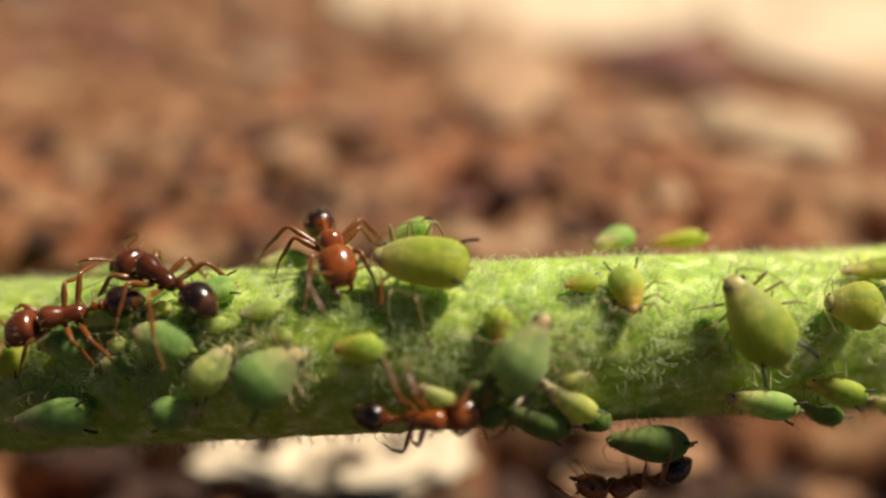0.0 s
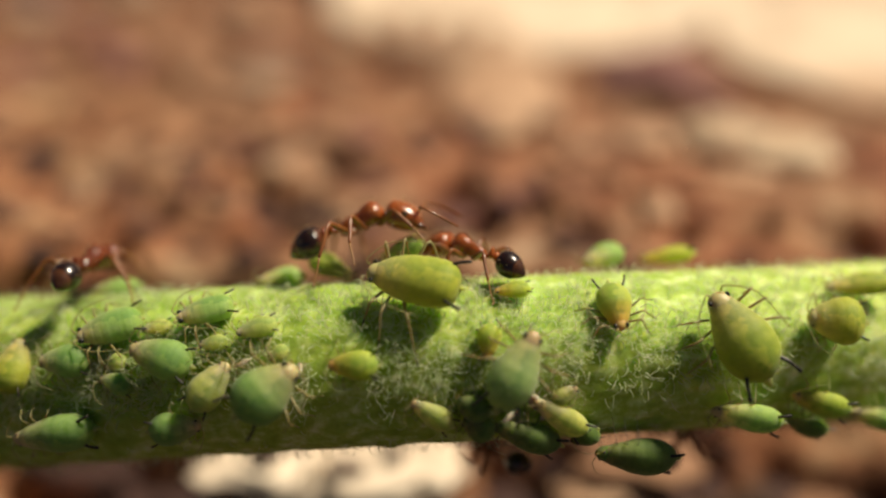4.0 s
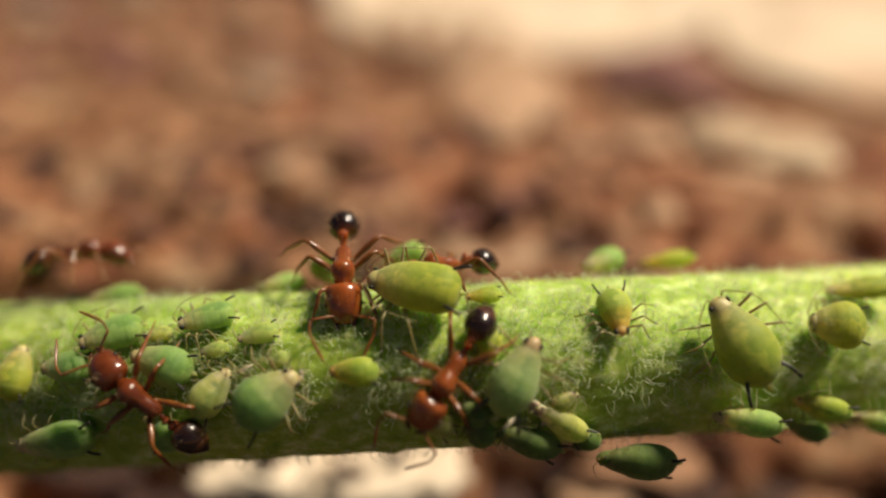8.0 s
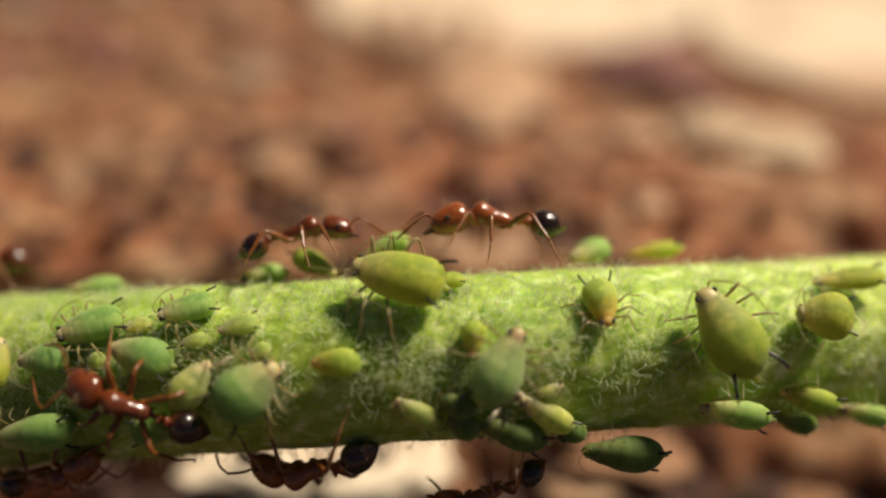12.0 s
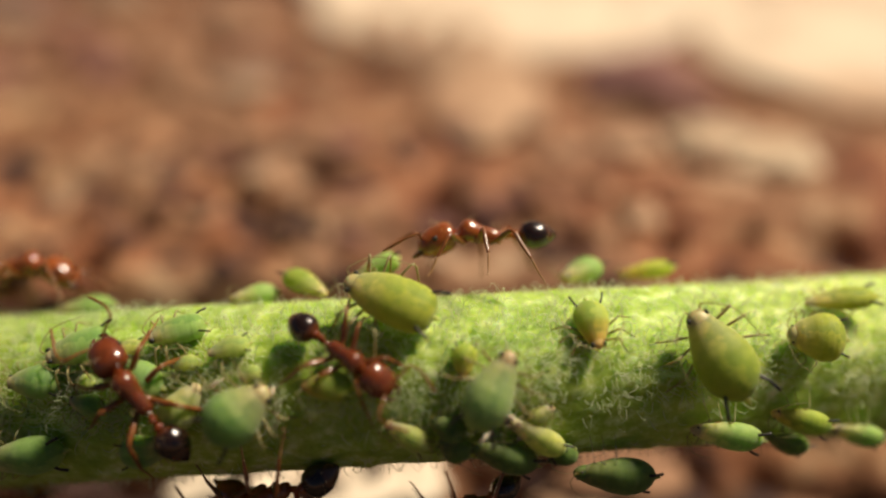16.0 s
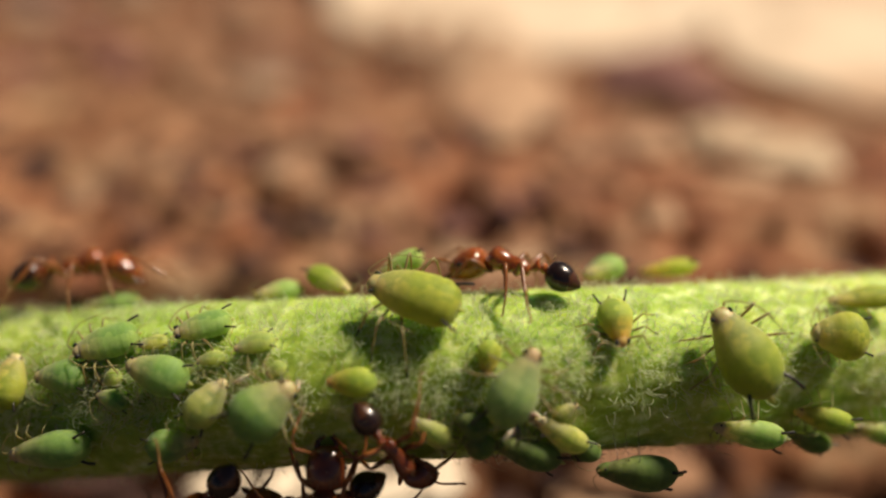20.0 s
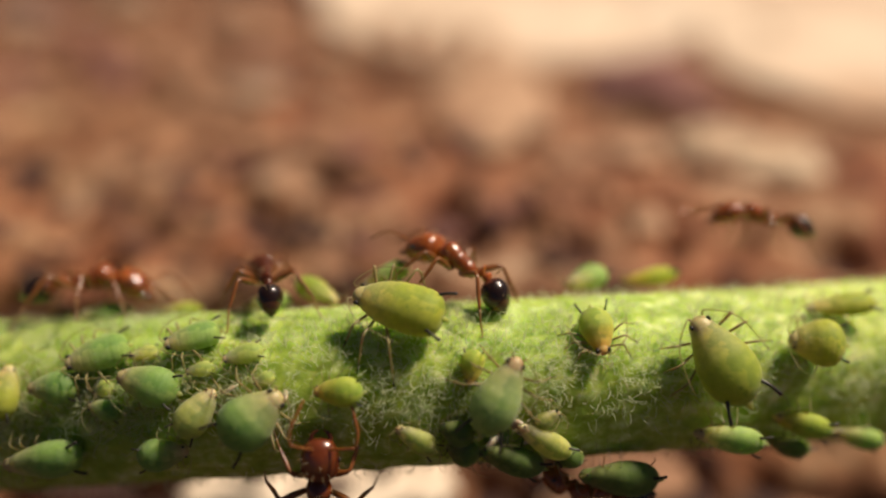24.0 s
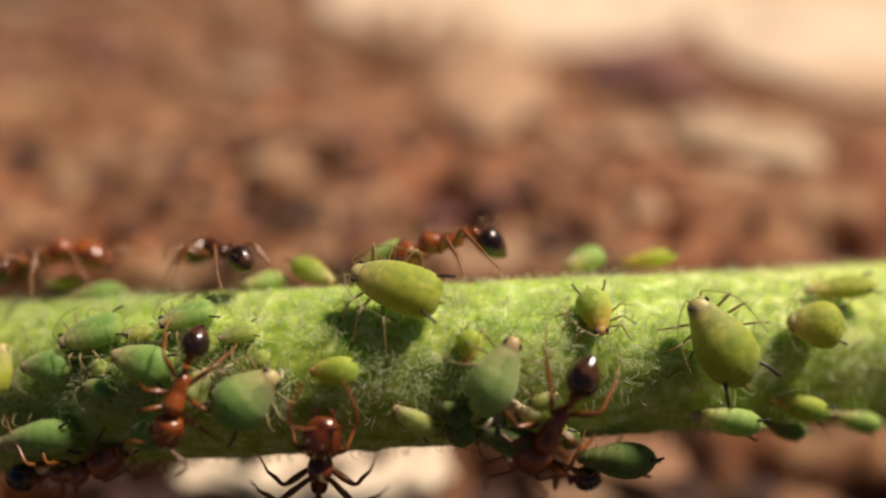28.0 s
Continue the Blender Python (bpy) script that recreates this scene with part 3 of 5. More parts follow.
lump("bark_crumb", "near-black lump painting the shade in a hollow", "bark crumb", -11.2, 4.5, (3.0, 1.6), UMBER, 157, 0.40, 0, 0.0, "dark crumbs in the hollows")
lump("bark_crumb", "near-black lump painting the shade in a hollow", "bark crumb", -14.5, 5.0, (3.1, 1.7), UMBER, 158, 0.40, 0, 0.0, "dark crumbs in the hollows")
lump("bark_crumb", "near-black lump painting the shade in a hollow", "bark crumb", -8.6, 4.9, (1.8, 1.1), UMBER, 159, 0.40, 0, 0.0, "dark crumbs in the hollows")
lump("bark_crumb", "near-black lump painting the shade in a hollow", "bark crumb", 1.7, 4.9, (1.6, 1.6), UMBER, 160, 0.40, 0, 0.0, "dark crumbs in the hollows")
lump("bark_crumb", "near-black lump painting the shade in a hollow", "bark crumb", 3.1, 4.7, (1.8, 1.6), UMBER, 161, 0.40, 0, 0.0, "dark crumbs in the hollows")
lump("bark_crumb", "near-black lump painting the shade in a hollow", "bark crumb", 9.0, 5.1, (1.4, 1.1), UMBER, 162, 0.40, 0, 0.0, "dark crumbs in the hollows")
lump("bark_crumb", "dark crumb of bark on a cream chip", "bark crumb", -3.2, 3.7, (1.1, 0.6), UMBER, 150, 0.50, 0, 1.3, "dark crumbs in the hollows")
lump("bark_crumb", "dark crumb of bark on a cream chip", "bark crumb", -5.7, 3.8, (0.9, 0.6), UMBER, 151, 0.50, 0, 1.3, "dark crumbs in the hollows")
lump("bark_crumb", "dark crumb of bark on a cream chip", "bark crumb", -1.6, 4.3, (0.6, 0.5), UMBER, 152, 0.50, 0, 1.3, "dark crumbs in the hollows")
# broad near-black chips over the ground at the lower left
lump("bark_chip", "dark bark chip below the stem", "bark chip", -13.7, 4.4, (5.8, 2.5), UMBER, 170, 0.20, 6, 0.3)
lump("bark_chip", "dark bark chip below the stem", "bark chip", -9.8, 4.2, (4.2, 2.1), UMBER, 171, 0.20, -3, 0.3)
lump("bark_chip", "dark bark chip below the stem", "bark chip", -12.9, 5.5, (4.4, 1.7), UMBER, 172, 0.20, -12, 0.3)
leaf_sheet("large pale dry leaf lying in the sun", 27.2, 41.4, 19.0, 19.8, 4, 0.04, 0.6, 1.0, 4)
leaf_sheet("straw-coloured dry leaf lying flat", 5.8, 47.1, 27.7, 17.5, 0, 0.04, 0.6, 6.0, 4)
leaf_sheet("bleached dry leaf beyond the others", 5.0, 59.0, 33.4, 33.5, -2, 0.04, 1.0, 2.0, 4)
leaf_sheet("pale dry leaf beyond the others", 31.5, 57.5, 36.6, 37.4, 3, 0.04, 1.2, 3.0, 4)
rng = random.Random(7)
for i in range(210):
    x, y = rng.uniform(-30, 30), rng.uniform(7, 46)
    size = rng.uniform(0.6, 1.9) * (0.7 + y / 70)
    if (y > 33 and x > 3) or any((x - h[0]) ** 2 + (y - h[1]) ** 2 < 1.2 * h[2] ** 2 + 1.5 for h in HOLLOWS):
        continue
    lump("soil_clump", "crumbly brown clump of soil", "soil clump", x, y, (size, size * rng.uniform(0.5, 0.9)), rng.choice((CLOD, CHIP, CLOD, CHIP, CLOD)), 20 + i,
         rng.uniform(0.35, 0.8), rng.uniform(0, 180), 0.0, "clumps on the soil")

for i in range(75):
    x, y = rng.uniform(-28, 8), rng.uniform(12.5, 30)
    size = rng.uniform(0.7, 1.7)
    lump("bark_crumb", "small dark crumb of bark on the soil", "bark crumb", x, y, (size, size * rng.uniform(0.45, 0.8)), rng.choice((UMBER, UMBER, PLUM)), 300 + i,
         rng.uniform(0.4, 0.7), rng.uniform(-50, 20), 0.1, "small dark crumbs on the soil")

for i in range(60):
    x, y = rng.uniform(-34, -3), rng.uniform(27, 58)
    size = rng.uniform(1.6, 4.2)
    lump("bark_crumb", "weathered crumb of bark lying far back on the soil", "bark crumb", x, y, (size, size * rng.uniform(0.4, 0.8)), rng.choice((CLOD, CLOD, PLUM, ASH, CHIP)), 500 + i,
         rng.uniform(0.3, 0.6), rng.uniform(-60, 30), 0.0, "weathered crumbs far back")

# ---- stem ----
MIDDLE = Vector((0.0, 0.0, 9.0))
ALONG = Vector((0.99881, 0.02802, 0.04002))
FRONT = Vector((0.0, -0.81915, 0.57358))
FRONT = (FRONT - ALONG * FRONT.dot(ALONG)).normalized()
OVER = FRONT.cross(ALONG) * -1 if FRONT.cross(ALONG).z < 0 else FRONT.cross(ALONG)


HEART = Vector((0.1, -17.65, 24.9))


def bend(p):
    """The stem and all that sits on it bow back towards both ends."""
    x = max(-17.0, min(17.0, p.x))
    return HEART + (p - HEART) * (1 + (0.0009 if x < 0 else 0.0010) * x * x)


def stem_radius(s):
    return 2.0 - 0.008 * max(-20, min(20, s)) + 0.05 * noise.noise((s / 5.0, 4.0, 0)) + 0.02 * noise.noise((s / 1.3, 9.0, 0))


def make_stem():
    rows, sides = [], 120
    line = [(s, MIDDLE + ALONG * s, ALONG) for s in np.arange(-24, 24.01, 0.16)]
    for sign in (-1, 1):
        p, way, s = line[0 if sign < 0 else -1][1].copy(), ALONG * sign, 24.0 * sign
        while p.z > 2 and abs(s) < 120:
            way = (way + Vector((0, 0, -0.035))).normalized()
            p = p + way * 0.6
            s += sign * 0.6
            line.insert(0, (s, p.copy(), -way)) if sign < 0 else line.append((s, p.copy(), way.copy()))
    for s, p, way in line:
        front = (FRONT - way * FRONT.dot(way)).normalized()
        over = way.cross(front) * -1
        if over.dot(OVER) < 0:
            over = -over
        r = stem_radius(s)
        ring = []
        for j in range(sides):
            w = 2 * math.pi * j / sides
            n = front * math.cos(w) + over * math.sin(w)
            ridge = 0.035 * math.sin(5 * w + 0.08 * s) + 0.045 * noise.noise((s / 1.2, math.cos(w) * 2.2, math.sin(w) * 2.2)) + 0.05 * noise.noise((s / 0.36, math.cos(w) * 7, math.sin(w) * 7))
            ring.append(bend(p + n * (r + ridge)))
        rows.append(ring)
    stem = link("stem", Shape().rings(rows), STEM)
    tagged(stem, "downy pale green plant stem arching over the soil", "plant stem")
    hairs, rnd = Shape(), random.Random(3)

    def hair(s, w, q, length, lift, r, curl):
        n = FRONT * math.cos(w) + OVER * math.sin(w)
        t = ALONG.cross(n)
        p = MIDDLE + ALONG * s + n * (stem_radius(s) - 0.02)
        way = ALONG * math.cos(q) + t * math.sin(q)
        bend = (ALONG * -math.sin(q) + t * math.cos(q)) * curl
        side, base, bow, wave = way.cross(n), len(hairs.v), rnd.uniform(1.7, 2.9), rnd.uniform(-0.12, 0.12)
        for k in range(6):
            u = k / 5
            c = p + way * length * u + bend * length * (u * u + wave * math.sin(u * 6.5)) + n * lift * math.sin(u * bow)
            f = r * (1 - 0.7 * u)
            hairs.v.extend(tuple(c + d * f) for d in (n, side * 0.87 - n * 0.5, side * -0.87 - n * 0.5))
        for k in range(5):
            a = base + 3 * k
            hairs.f.extend((a + j, a + (j + 1) % 3, a + 3 + (j + 1) % 3, a + 3 + j) for j in range(3))

    # a short dense nap all over the lit side
    for i in range(4500):
        hair(rnd.uniform(-14.5, 14.5), radians(rnd.gauss(66, 34)), rnd.uniform(0, 6.28), rnd.uniform(0.08, 0.24), rnd.uniform(0.05, 0.13), rnd.uniform(0.005, 0.010), rnd.uniform(-1.2, 1.2))
    # thicker curled hairs in tufts along the front
    for i in range(5200):
        s, w, q = rnd.uniform(-13, 13), radians(rnd.gauss(4, 14) if rnd.random() < 0.55 else rnd.gauss(42, 24)), rnd.uniform(0, 6.28)
        if noise.noise((s / 1.6, w * 1.8, 5.0)) < -0.22 or w < radians(rnd.uniform(-40, -10)):
            continue
        for k in range(rnd.randint(1, 2)):
            hair(s + rnd.gauss(0, 0.14), w + rnd.gauss(0, 0.06), q + rnd.gauss(0, 1.2), rnd.uniform(0.08, 0.30), rnd.uniform(0.12, 0.34), rnd.uniform(0.009, 0.016), rnd.uniform(-1.0, 1.0))
    # down on the underside and along the crest
    for i in range(700):
        hair(rnd.uniform(-14, 14), radians(rnd.gauss(-78, 16)), rnd.uniform(0, 6.28), rnd.uniform(0.12, 0.32), rnd.uniform(0.1, 0.26), rnd.uniform(0.006, 0.011), rnd.uniform(-0.9, 0.9))
    for i in range(900):
        hair(rnd.uniform(-14, 14), radians(rnd.uniform(70, 118)), rnd.uniform(0, 6.28), rnd.uniform(0.08, 0.22), rnd.uniform(0.10, 0.24), rnd.uniform(0.005, 0.008), rnd.uniform(-0.6, 0.6))
    me = bpy.data.meshes.new("hairs")
    me.from_pydata([tuple(bend(Vector(p)) * MM) for p in hairs.v], [], hairs.f)
    me.materials.append(HAIR)
    me.shade_smooth()
    down = new("hairs", me)
    down.parent = stem
    tagged(down, "short white curling hairs", kind="stuff")
    return stem


make_stem()


# ---- aphids ----
def to_stem(home, point):
    """The place on the stem's skin nearest below a point of a thing whose pose is home."""
    w = (home @ (Vector(point) * MM)) / MM
    s = (w - MIDDLE).dot(ALONG)
    foot = MIDDLE + ALONG * s
    return (home.inverted() @ ((foot + (w - foot).normalized() * (stem_radius(s) + 0.02)) * MM)) / MM


def aphid(label, place, length, width, foot, skin, adult=False, pear=False, reach=0.0):
    """An aphid: x towards the head, z away from the stem; foot: height of the body's middle over the stem."""
    root = new("aphid")
    root.empty_display_size = 0.0005
    spot = bend(Vector(place[:3]))
    root.matrix_world = at_mm(*spot, *place[3:]) @ Matrix.Scale((spot - HEART).length / (Vector(place[:3]) - HEART).length, 4)
    tagged(root, label, "aphid", "aphids on the stem")
    home = at_mm(*place)
    L, a, h = length, width * 0.46, width * 0.36
    if pear:
        shape = ((-0.5, .05), (-0.47, .30), (-0.39, .66), (-0.26, .93), (-0.11, 1.0), (0.04, .93), (0.17, .77), (0.28, .61), (0.36, .48), (0.41, .38), (0.435, .22))
    elif adult:
        shape = ((-0.5, .24), (-0.478, .56), (-0.41, .85), (-0.29, .99), (-0.13, 1.0), (0.03, .96), (0.15, .88), (0.25, .76), (0.33, .61), (0.40, .45), (0.435, .25))
    else:
        shape = ((-0.5, .08), (-0.47, .36), (-0.39, .71), (-0.26, .95), (-0.10, 1.0), (0.06, .90), (0.18, .76), (0.29, .63), (0.36, .50), (0.41, .38), (0.435, .20))
    bow = 0.16 if adult else 0.10
    body = Shape().loft([(x * L, bow * h * (r - 0.6), a * r, h * r * (1.0 if x < 0.1 else 0.93)) for x, r in shape], 24, 6, None, 0.018 if pear else 0.03 if adult else 0.022, 9)
    part("body", body, skin, root)
    face = HEADS.get(skin, skin)
    hw = a * (0.42 if adult and not pear else 0.36)
    nose = 0.43 if pear else 0.45 if adult else 0.42
    head = part("head", Shape().loft([(x * L, -0.06 * h, a * nose * r, a * nose * 0.8 * r) for x, r in ((0.32, 1.05), (0.37, 1.04), (0.42, .95), (0.46, .80), (0.49, .58), (0.51, .30), (0.517, .06))], 18, 3), face, root)
    for side in (-1, 1):
        part("eye", Shape().blob((0.44 * L, side * hw * 0.93, 0.12 * h), (0.07, 0.05, 0.07) if adult else (0.032, 0.026, 0.034), 8), APHID_BLACK, head)
        base = Vector((0.50 * L, side * hw * 0.6, 0.08 * h))
        wave = 0.12 * noise.noise((place[0], side, 0))
        feel = L * (0.65 if adult else 0.4)
        part("antenna", Shape().tube([base, base + Vector((0.06, side * 0.12, 0.1)), base + Vector((-0.30 * feel, side * (0.24 + a * 0.6), 0.16 + wave)), base + Vector((-feel, side * (0.28 + a * 0.85), 0.1 + wave))],
                                     (0.022, 0.014, 0.012, 0.008) if adult else (0.012, 0.009, 0.007, 0.004), 5), APHID_LEG, head)
        c = Vector((-0.33 * L, side * a * 0.62, h * 0.34))
        size = L if adult else L * 0.7
        part("cornicle", Shape().tube([c, c + Vector((-0.10, side * 0.06, 0.03)) * size, c + Vector((-0.24, side * 0.11, 0.02)) * size], (0.024 * L, 0.017 * L, 0.019 * L), 8), APHID_BLACK, root, "black cornicle")
        for i, (x0, dx, out) in enumerate(((0.30, 0.28, 0.44), (0.20, 0.02, 0.72 if adult else 0.5), (0.10, -0.42, 0.80 if adult else 0.54))):
            k = reach or (0.25 + L * 0.46 if adult else 0.15 + L * 0.28)
            wob = 0.1 * noise.noise((place[0] * 3, place[1] + i, side))
            hip = Vector((x0 * L, side * a * 0.5, -h * 0.5))
            knee = Vector((x0 * L + (dx * 0.55 + wob) * k, side * (a * 0.85 + out * 0.42 * k), -h * 0.12 + 0.08 * k))
            ankle = Vector((x0 * L + (dx + wob) * k, side * (a * 0.85 + out * 0.95 * k), -foot - 0.05))
            ankle = to_stem(home, ankle)
            toe = ankle + Vector((dx * 0.12, side * 0.08, -0.09))
            r = 0.016 * k + (0.009 if adult else 0.003)
            shin = knee * 0.16 + ankle * 0.84
            # shade goes into the legs too: black on aphids below the stem
            leg = part("leg", Shape().tube([hip, (hip + knee) / 2 + Vector((0, 0, 0.02)), knee, (knee + shin) / 2, shin], (r, r * 1.15, r * 0.9, r * 0.7, r * 0.65), 6, 3), APHID_BLACK if skin is SHADED else APHID_LEG, root)
            part("foot", Shape().tube([shin, ankle, toe], (r * 0.7, r * 0.62, r * 0.4), 5, 2), APHID_BLACK, leg, "black shin and foot")
    part("cauda", Shape().tube([(-0.45 * L, 0, 0), (-0.50 * L, 0, 0), (-0.57 * L, 0, 0.01)], (0.10 * width, 0.07 * width, 0.015), 8), PALE, root, "pale pointed cauda")
    return root


def shed_skin(place, length, seed):
    """The crumpled, split husk that a nymph has left on the stem."""
    rows, wide = [], length * 0.24
    for i in range(13):
        u = i / 12
        r = wide * (math.sin(math.pi * min(0.96, max(0.05, u))) ** 0.6)
        row = []
        for j in range(14):
            w = 2 * math.pi * j / 14
            f = 1 + 0.35 * noise.noise((u * 4, math.cos(w) * 1.6 + seed, math.sin(w) * 1.6))
            dent = 0.45 if abs(w - math.pi / 2) < 0.5 else 1.0
            row.append(Vector(((u - 0.5) * length, r * f * math.cos(w), 0.6 * r * f * dent * math.sin(w))))
        rows.append(row)
    root = new("shed_skin")
    root.empty_display_size = 0.0003
    root.matrix_world = at_mm(*bend(Vector(place[:3])), *place[3:])
    tagged(root, "crumpled whitish skin shed by a nymph", "shed skin", "shed skins on the stem")
    part("husk", Shape().rings(rows), HUSK, root)
    home = at_mm(*place)
    for side in (-1, 1):
        for x in (-0.05, 0.12, 0.28):
            hip = Vector((x * length, side * wide * 0.6, 0))
            toe = to_stem(home, hip + Vector(((x - 0.1) * length, side * length * 0.35, -0.2)))
            part("leg", Shape().tube([hip, (hip + toe) / 2 + Vector((0, 0, 0.05)), toe], (0.012, 0.010, 0.006), 5, 3), HUSK, root)


shed_skin((2.10, -2.12, 9.62, -70, -30, 150), 0.62, 1.0)
shed_skin((1.50, -2.18, 9.20, -82, -15, 40), 0.55, 4.0)
shed_skin((2.42, -2.20, 9.36, -75, 25, -160), 0.50, 7.0)
shed_skin((-3.30, -1.72, 10.28, -42, 12, 100), 0.55, 9.0)
shed_skin((-4.55, -1.62, 10.40, -40, -20, 20), 0.45, 12.0)
moving_aphids = []
nurse = aphid('large yellow-green adult aphid standing on the crest', (-0.70, -0.28, 11.75, -28, 1, 167), 2.20, 1.32, foot=0.79, skin=LIME, adult=True, reach=1.5)
aphid('green aphid behind the large adult', (-1.09, 1.83, 11.02, 39, 23, -166), 1.26, 0.78, foot=0.77, skin=GREEN, adult=True)
aphid('yellow-green aphid behind the crest', (-2.88, 1.79, 10.62, -19, -3, -40), 1.45, 0.78, foot=0.55, skin=LIME)
aphid('pale green aphid behind the crest', (-4.13, 1.56, 10.44, 23, -7, -157), 1.20, 0.73, foot=0.32, skin=GREEN)
aphid('pale green aphid behind the crest', (-8.23, 1.16, 10.39, 17, 1, -174), 1.35, 0.73, foot=0.30, skin=GREEN)
aphid('light green aphid with dark cornicles', (-5.51, -0.63, 11.10, -11, 5, -163), 1.30, 0.75, foot=0.37, skin=GREEN, adult=True)
aphid('grey-green aphid with dark cornicles', (-7.62, -1.07, 10.97, -19, 8, -163), 1.47, 0.87, foot=0.43, skin=GREEN, adult=True)
aphid('small pale green nymph', (-4.27, -1.02, 10.92, -22, 7, -167), 0.96, 0.56, foot=0.30, skin=PALE)
aphid('rounded green aphid on the stem', (-6.34, -1.75, 10.67, -38, -10, 166), 1.49, 1.01, foot=0.49, skin=JADE)
aphid('rounded green aphid on the stem', (-8.51, -1.73, 10.56, -38, 1, 179), 1.18, 0.84, foot=0.42, skin=JADE)
aphid('yellow-green aphid on the stem', (-9.68, -1.79, 10.45, 7, -39, 78), 1.27, 0.92, foot=0.38, skin=LIME)
aphid('pale yellow-green aphid, head up', (-5.25, -2.13, 10.13, 42, -41, 36), 1.31, 0.89, foot=0.40, skin=PALE)
aphid('plump green aphid with a tan head, head up', (-3.96, -2.37, 10.20, 52, -33, 23), 1.71, 1.37, foot=0.64, skin=JADE, adult=True, pear=True)
aphid('green aphid on the shaded flank', (-8.74, -2.67, 9.21, -77, 8, -177), 1.88, 0.98, foot=0.49, skin=JADE)
aphid('dark green aphid on the shaded flank', (-6.07, -2.55, 9.26, 78, -8, 3), 1.19, 0.87, foot=0.43, skin=JADE)
aphid('small yellow-green aphid with an orange head', (-2.02, -1.83, 10.50, -48, -1, 179), 1.13, 0.75, foot=0.38, skin=YELLOW)
aphid('small yellow aphid with an orange head', (1.03, -1.37, 10.83, -4, 38, -98), 0.80, 0.62, foot=0.30, skin=YELLOW)
aphid('plump blue-green aphid with a brown head, head up', (1.62, -2.05, 10.50, 31, -50, 47), 1.95, 1.18, foot=0.58, skin=MINT, adult=True, pear=True)
aphid('tiny pale green nymph', (2.75, -2.03, 9.79, 69, -31, 12), 0.66, 0.45, foot=0.30, skin=PALE)
aphid('green aphid clinging low on the stem', (2.70, -2.22, 9.26, -85, -37, 179), 1.56, 0.70, foot=0.30, skin=PALE)
aphid('pale yellow-green nymph low on the stem', (-0.24, -2.27, 9.39, -78, -35, 174), 1.15, 0.64, foot=0.30, skin=PALE)
aphid('green aphid in shade-dark skin on the underside', (1.94, -2.33, 8.78, -98, -26, -175), 1.75, 0.87, foot=0.40, skin=SHADED)
aphid('yellow-green nymph with an orange head, head down', (3.94, -0.72, 11.33, 5, 20, -81), 1.25, 0.88, foot=0.32, skin=SPROUT, adult=True, pear=True)
aphid('large pear-shaped green aphid, head up', (6.62, -1.68, 11.20, -27, -40, 131), 2.22, 1.48, foot=0.69, skin=LIME, adult=True, pear=True, reach=1.15)
aphid('orange and green aphid behind the crest', (5.80, 2.23, 10.66, 37, 6, -176), 1.41, 0.64, foot=0.51, skin=YELLOW)
aphid('pale green aphid behind the crest', (4.10, 2.13, 10.71, 23, -9, -142), 1.34, 0.89, foot=0.54, skin=GREEN)
aphid('green aphid on the shaded flank', (6.99, -2.18, 9.25, -91, -14, -178), 1.77, 0.78, foot=0.38, skin=GREEN)
aphid('yellow aphid with an orange head', (8.64, -2.07, 9.58, -84, -18, 180), 1.50, 0.67, foot=0.32, skin=YELLOW)
aphid('green aphid on the shaded flank', (10.08, -2.00, 9.05, -99, -20, -175), 1.44, 0.64, foot=0.31, skin=GREEN)
aphid('green aphid with a purplish head on the crest', (9.67, -0.28, 11.64, -14, 3, -177), 1.66, 0.64, foot=0.32, skin=LIME)
aphid('rounded bright green aphid', (8.84, -1.28, 11.37, -37, -3, 175), 1.26, 1.20, foot=0.53, skin=LIME)
aphid('green aphid in shade-dark skin hanging under the stem', (4.52, -2.40, 8.20, -106, -9, -175), 1.95, 1.12, foot=0.62, skin=SHADED, reach=0.3)
aphid('tiny pale green nymph', (-5.24, -1.28, 10.69, -30, 5, -173), 0.67, 0.42, foot=0.30, skin=PALE)
aphid('tiny pale green nymph', (-3.75, -1.48, 10.55, -34, 20, -155), 0.49, 0.39, foot=0.30, skin=PALE)
aphid('tiny yellowish nymph among aphids', (-7.43, -1.63, 10.41, -36, 19, -157), 0.47, 0.45, foot=0.30, skin=PALE)
aphid('green aphid in shade-dark skin on the underside', (0.66, -2.25, 9.60, -74, -25, 174), 0.85, 0.70, foot=0.34, skin=SHADED)
aphid('dark green aphid on the shaded flank', (8.50, -2.00, 8.79, -105, -27, -171), 1.22, 0.64, foot=0.30, skin=SHADED)
aphid('tiny pale green nymph', (-6.61, -0.89, 10.83, -18, 4, -172), 0.70, 0.42, foot=0.30, skin=PALE)
aphid('small green aphid low on the stem', (-7.36, -1.99, 10.12, -51, -11, 171), 0.81, 0.56, foot=0.30, skin=JADE)
aphid('shade-dark green aphid low on the underside', (0.80, -2.34, 9.06, -89, -35, -179), 0.82, 0.75, foot=0.36, skin=SHADED)
aphid('shade-dark green aphid low on the underside', (3.30, -2.18, 8.63, -107, 44, 170), 0.74, 0.67, foot=0.32, skin=SHADED)
moving_aphids.append(aphid('small yellow nymph walking along the crest', (2.97, -0.48, 11.30, -14, 3, -174), 0.85, 0.50, foot=0.30, skin=YELLOW))
moving_aphids.append(aphid('small yellow-green nymph walking behind the crest', (-5.98, 1.56, 7.31, 130, 2, -178), 1.00, 0.50, foot=0.30, skin=LIME))


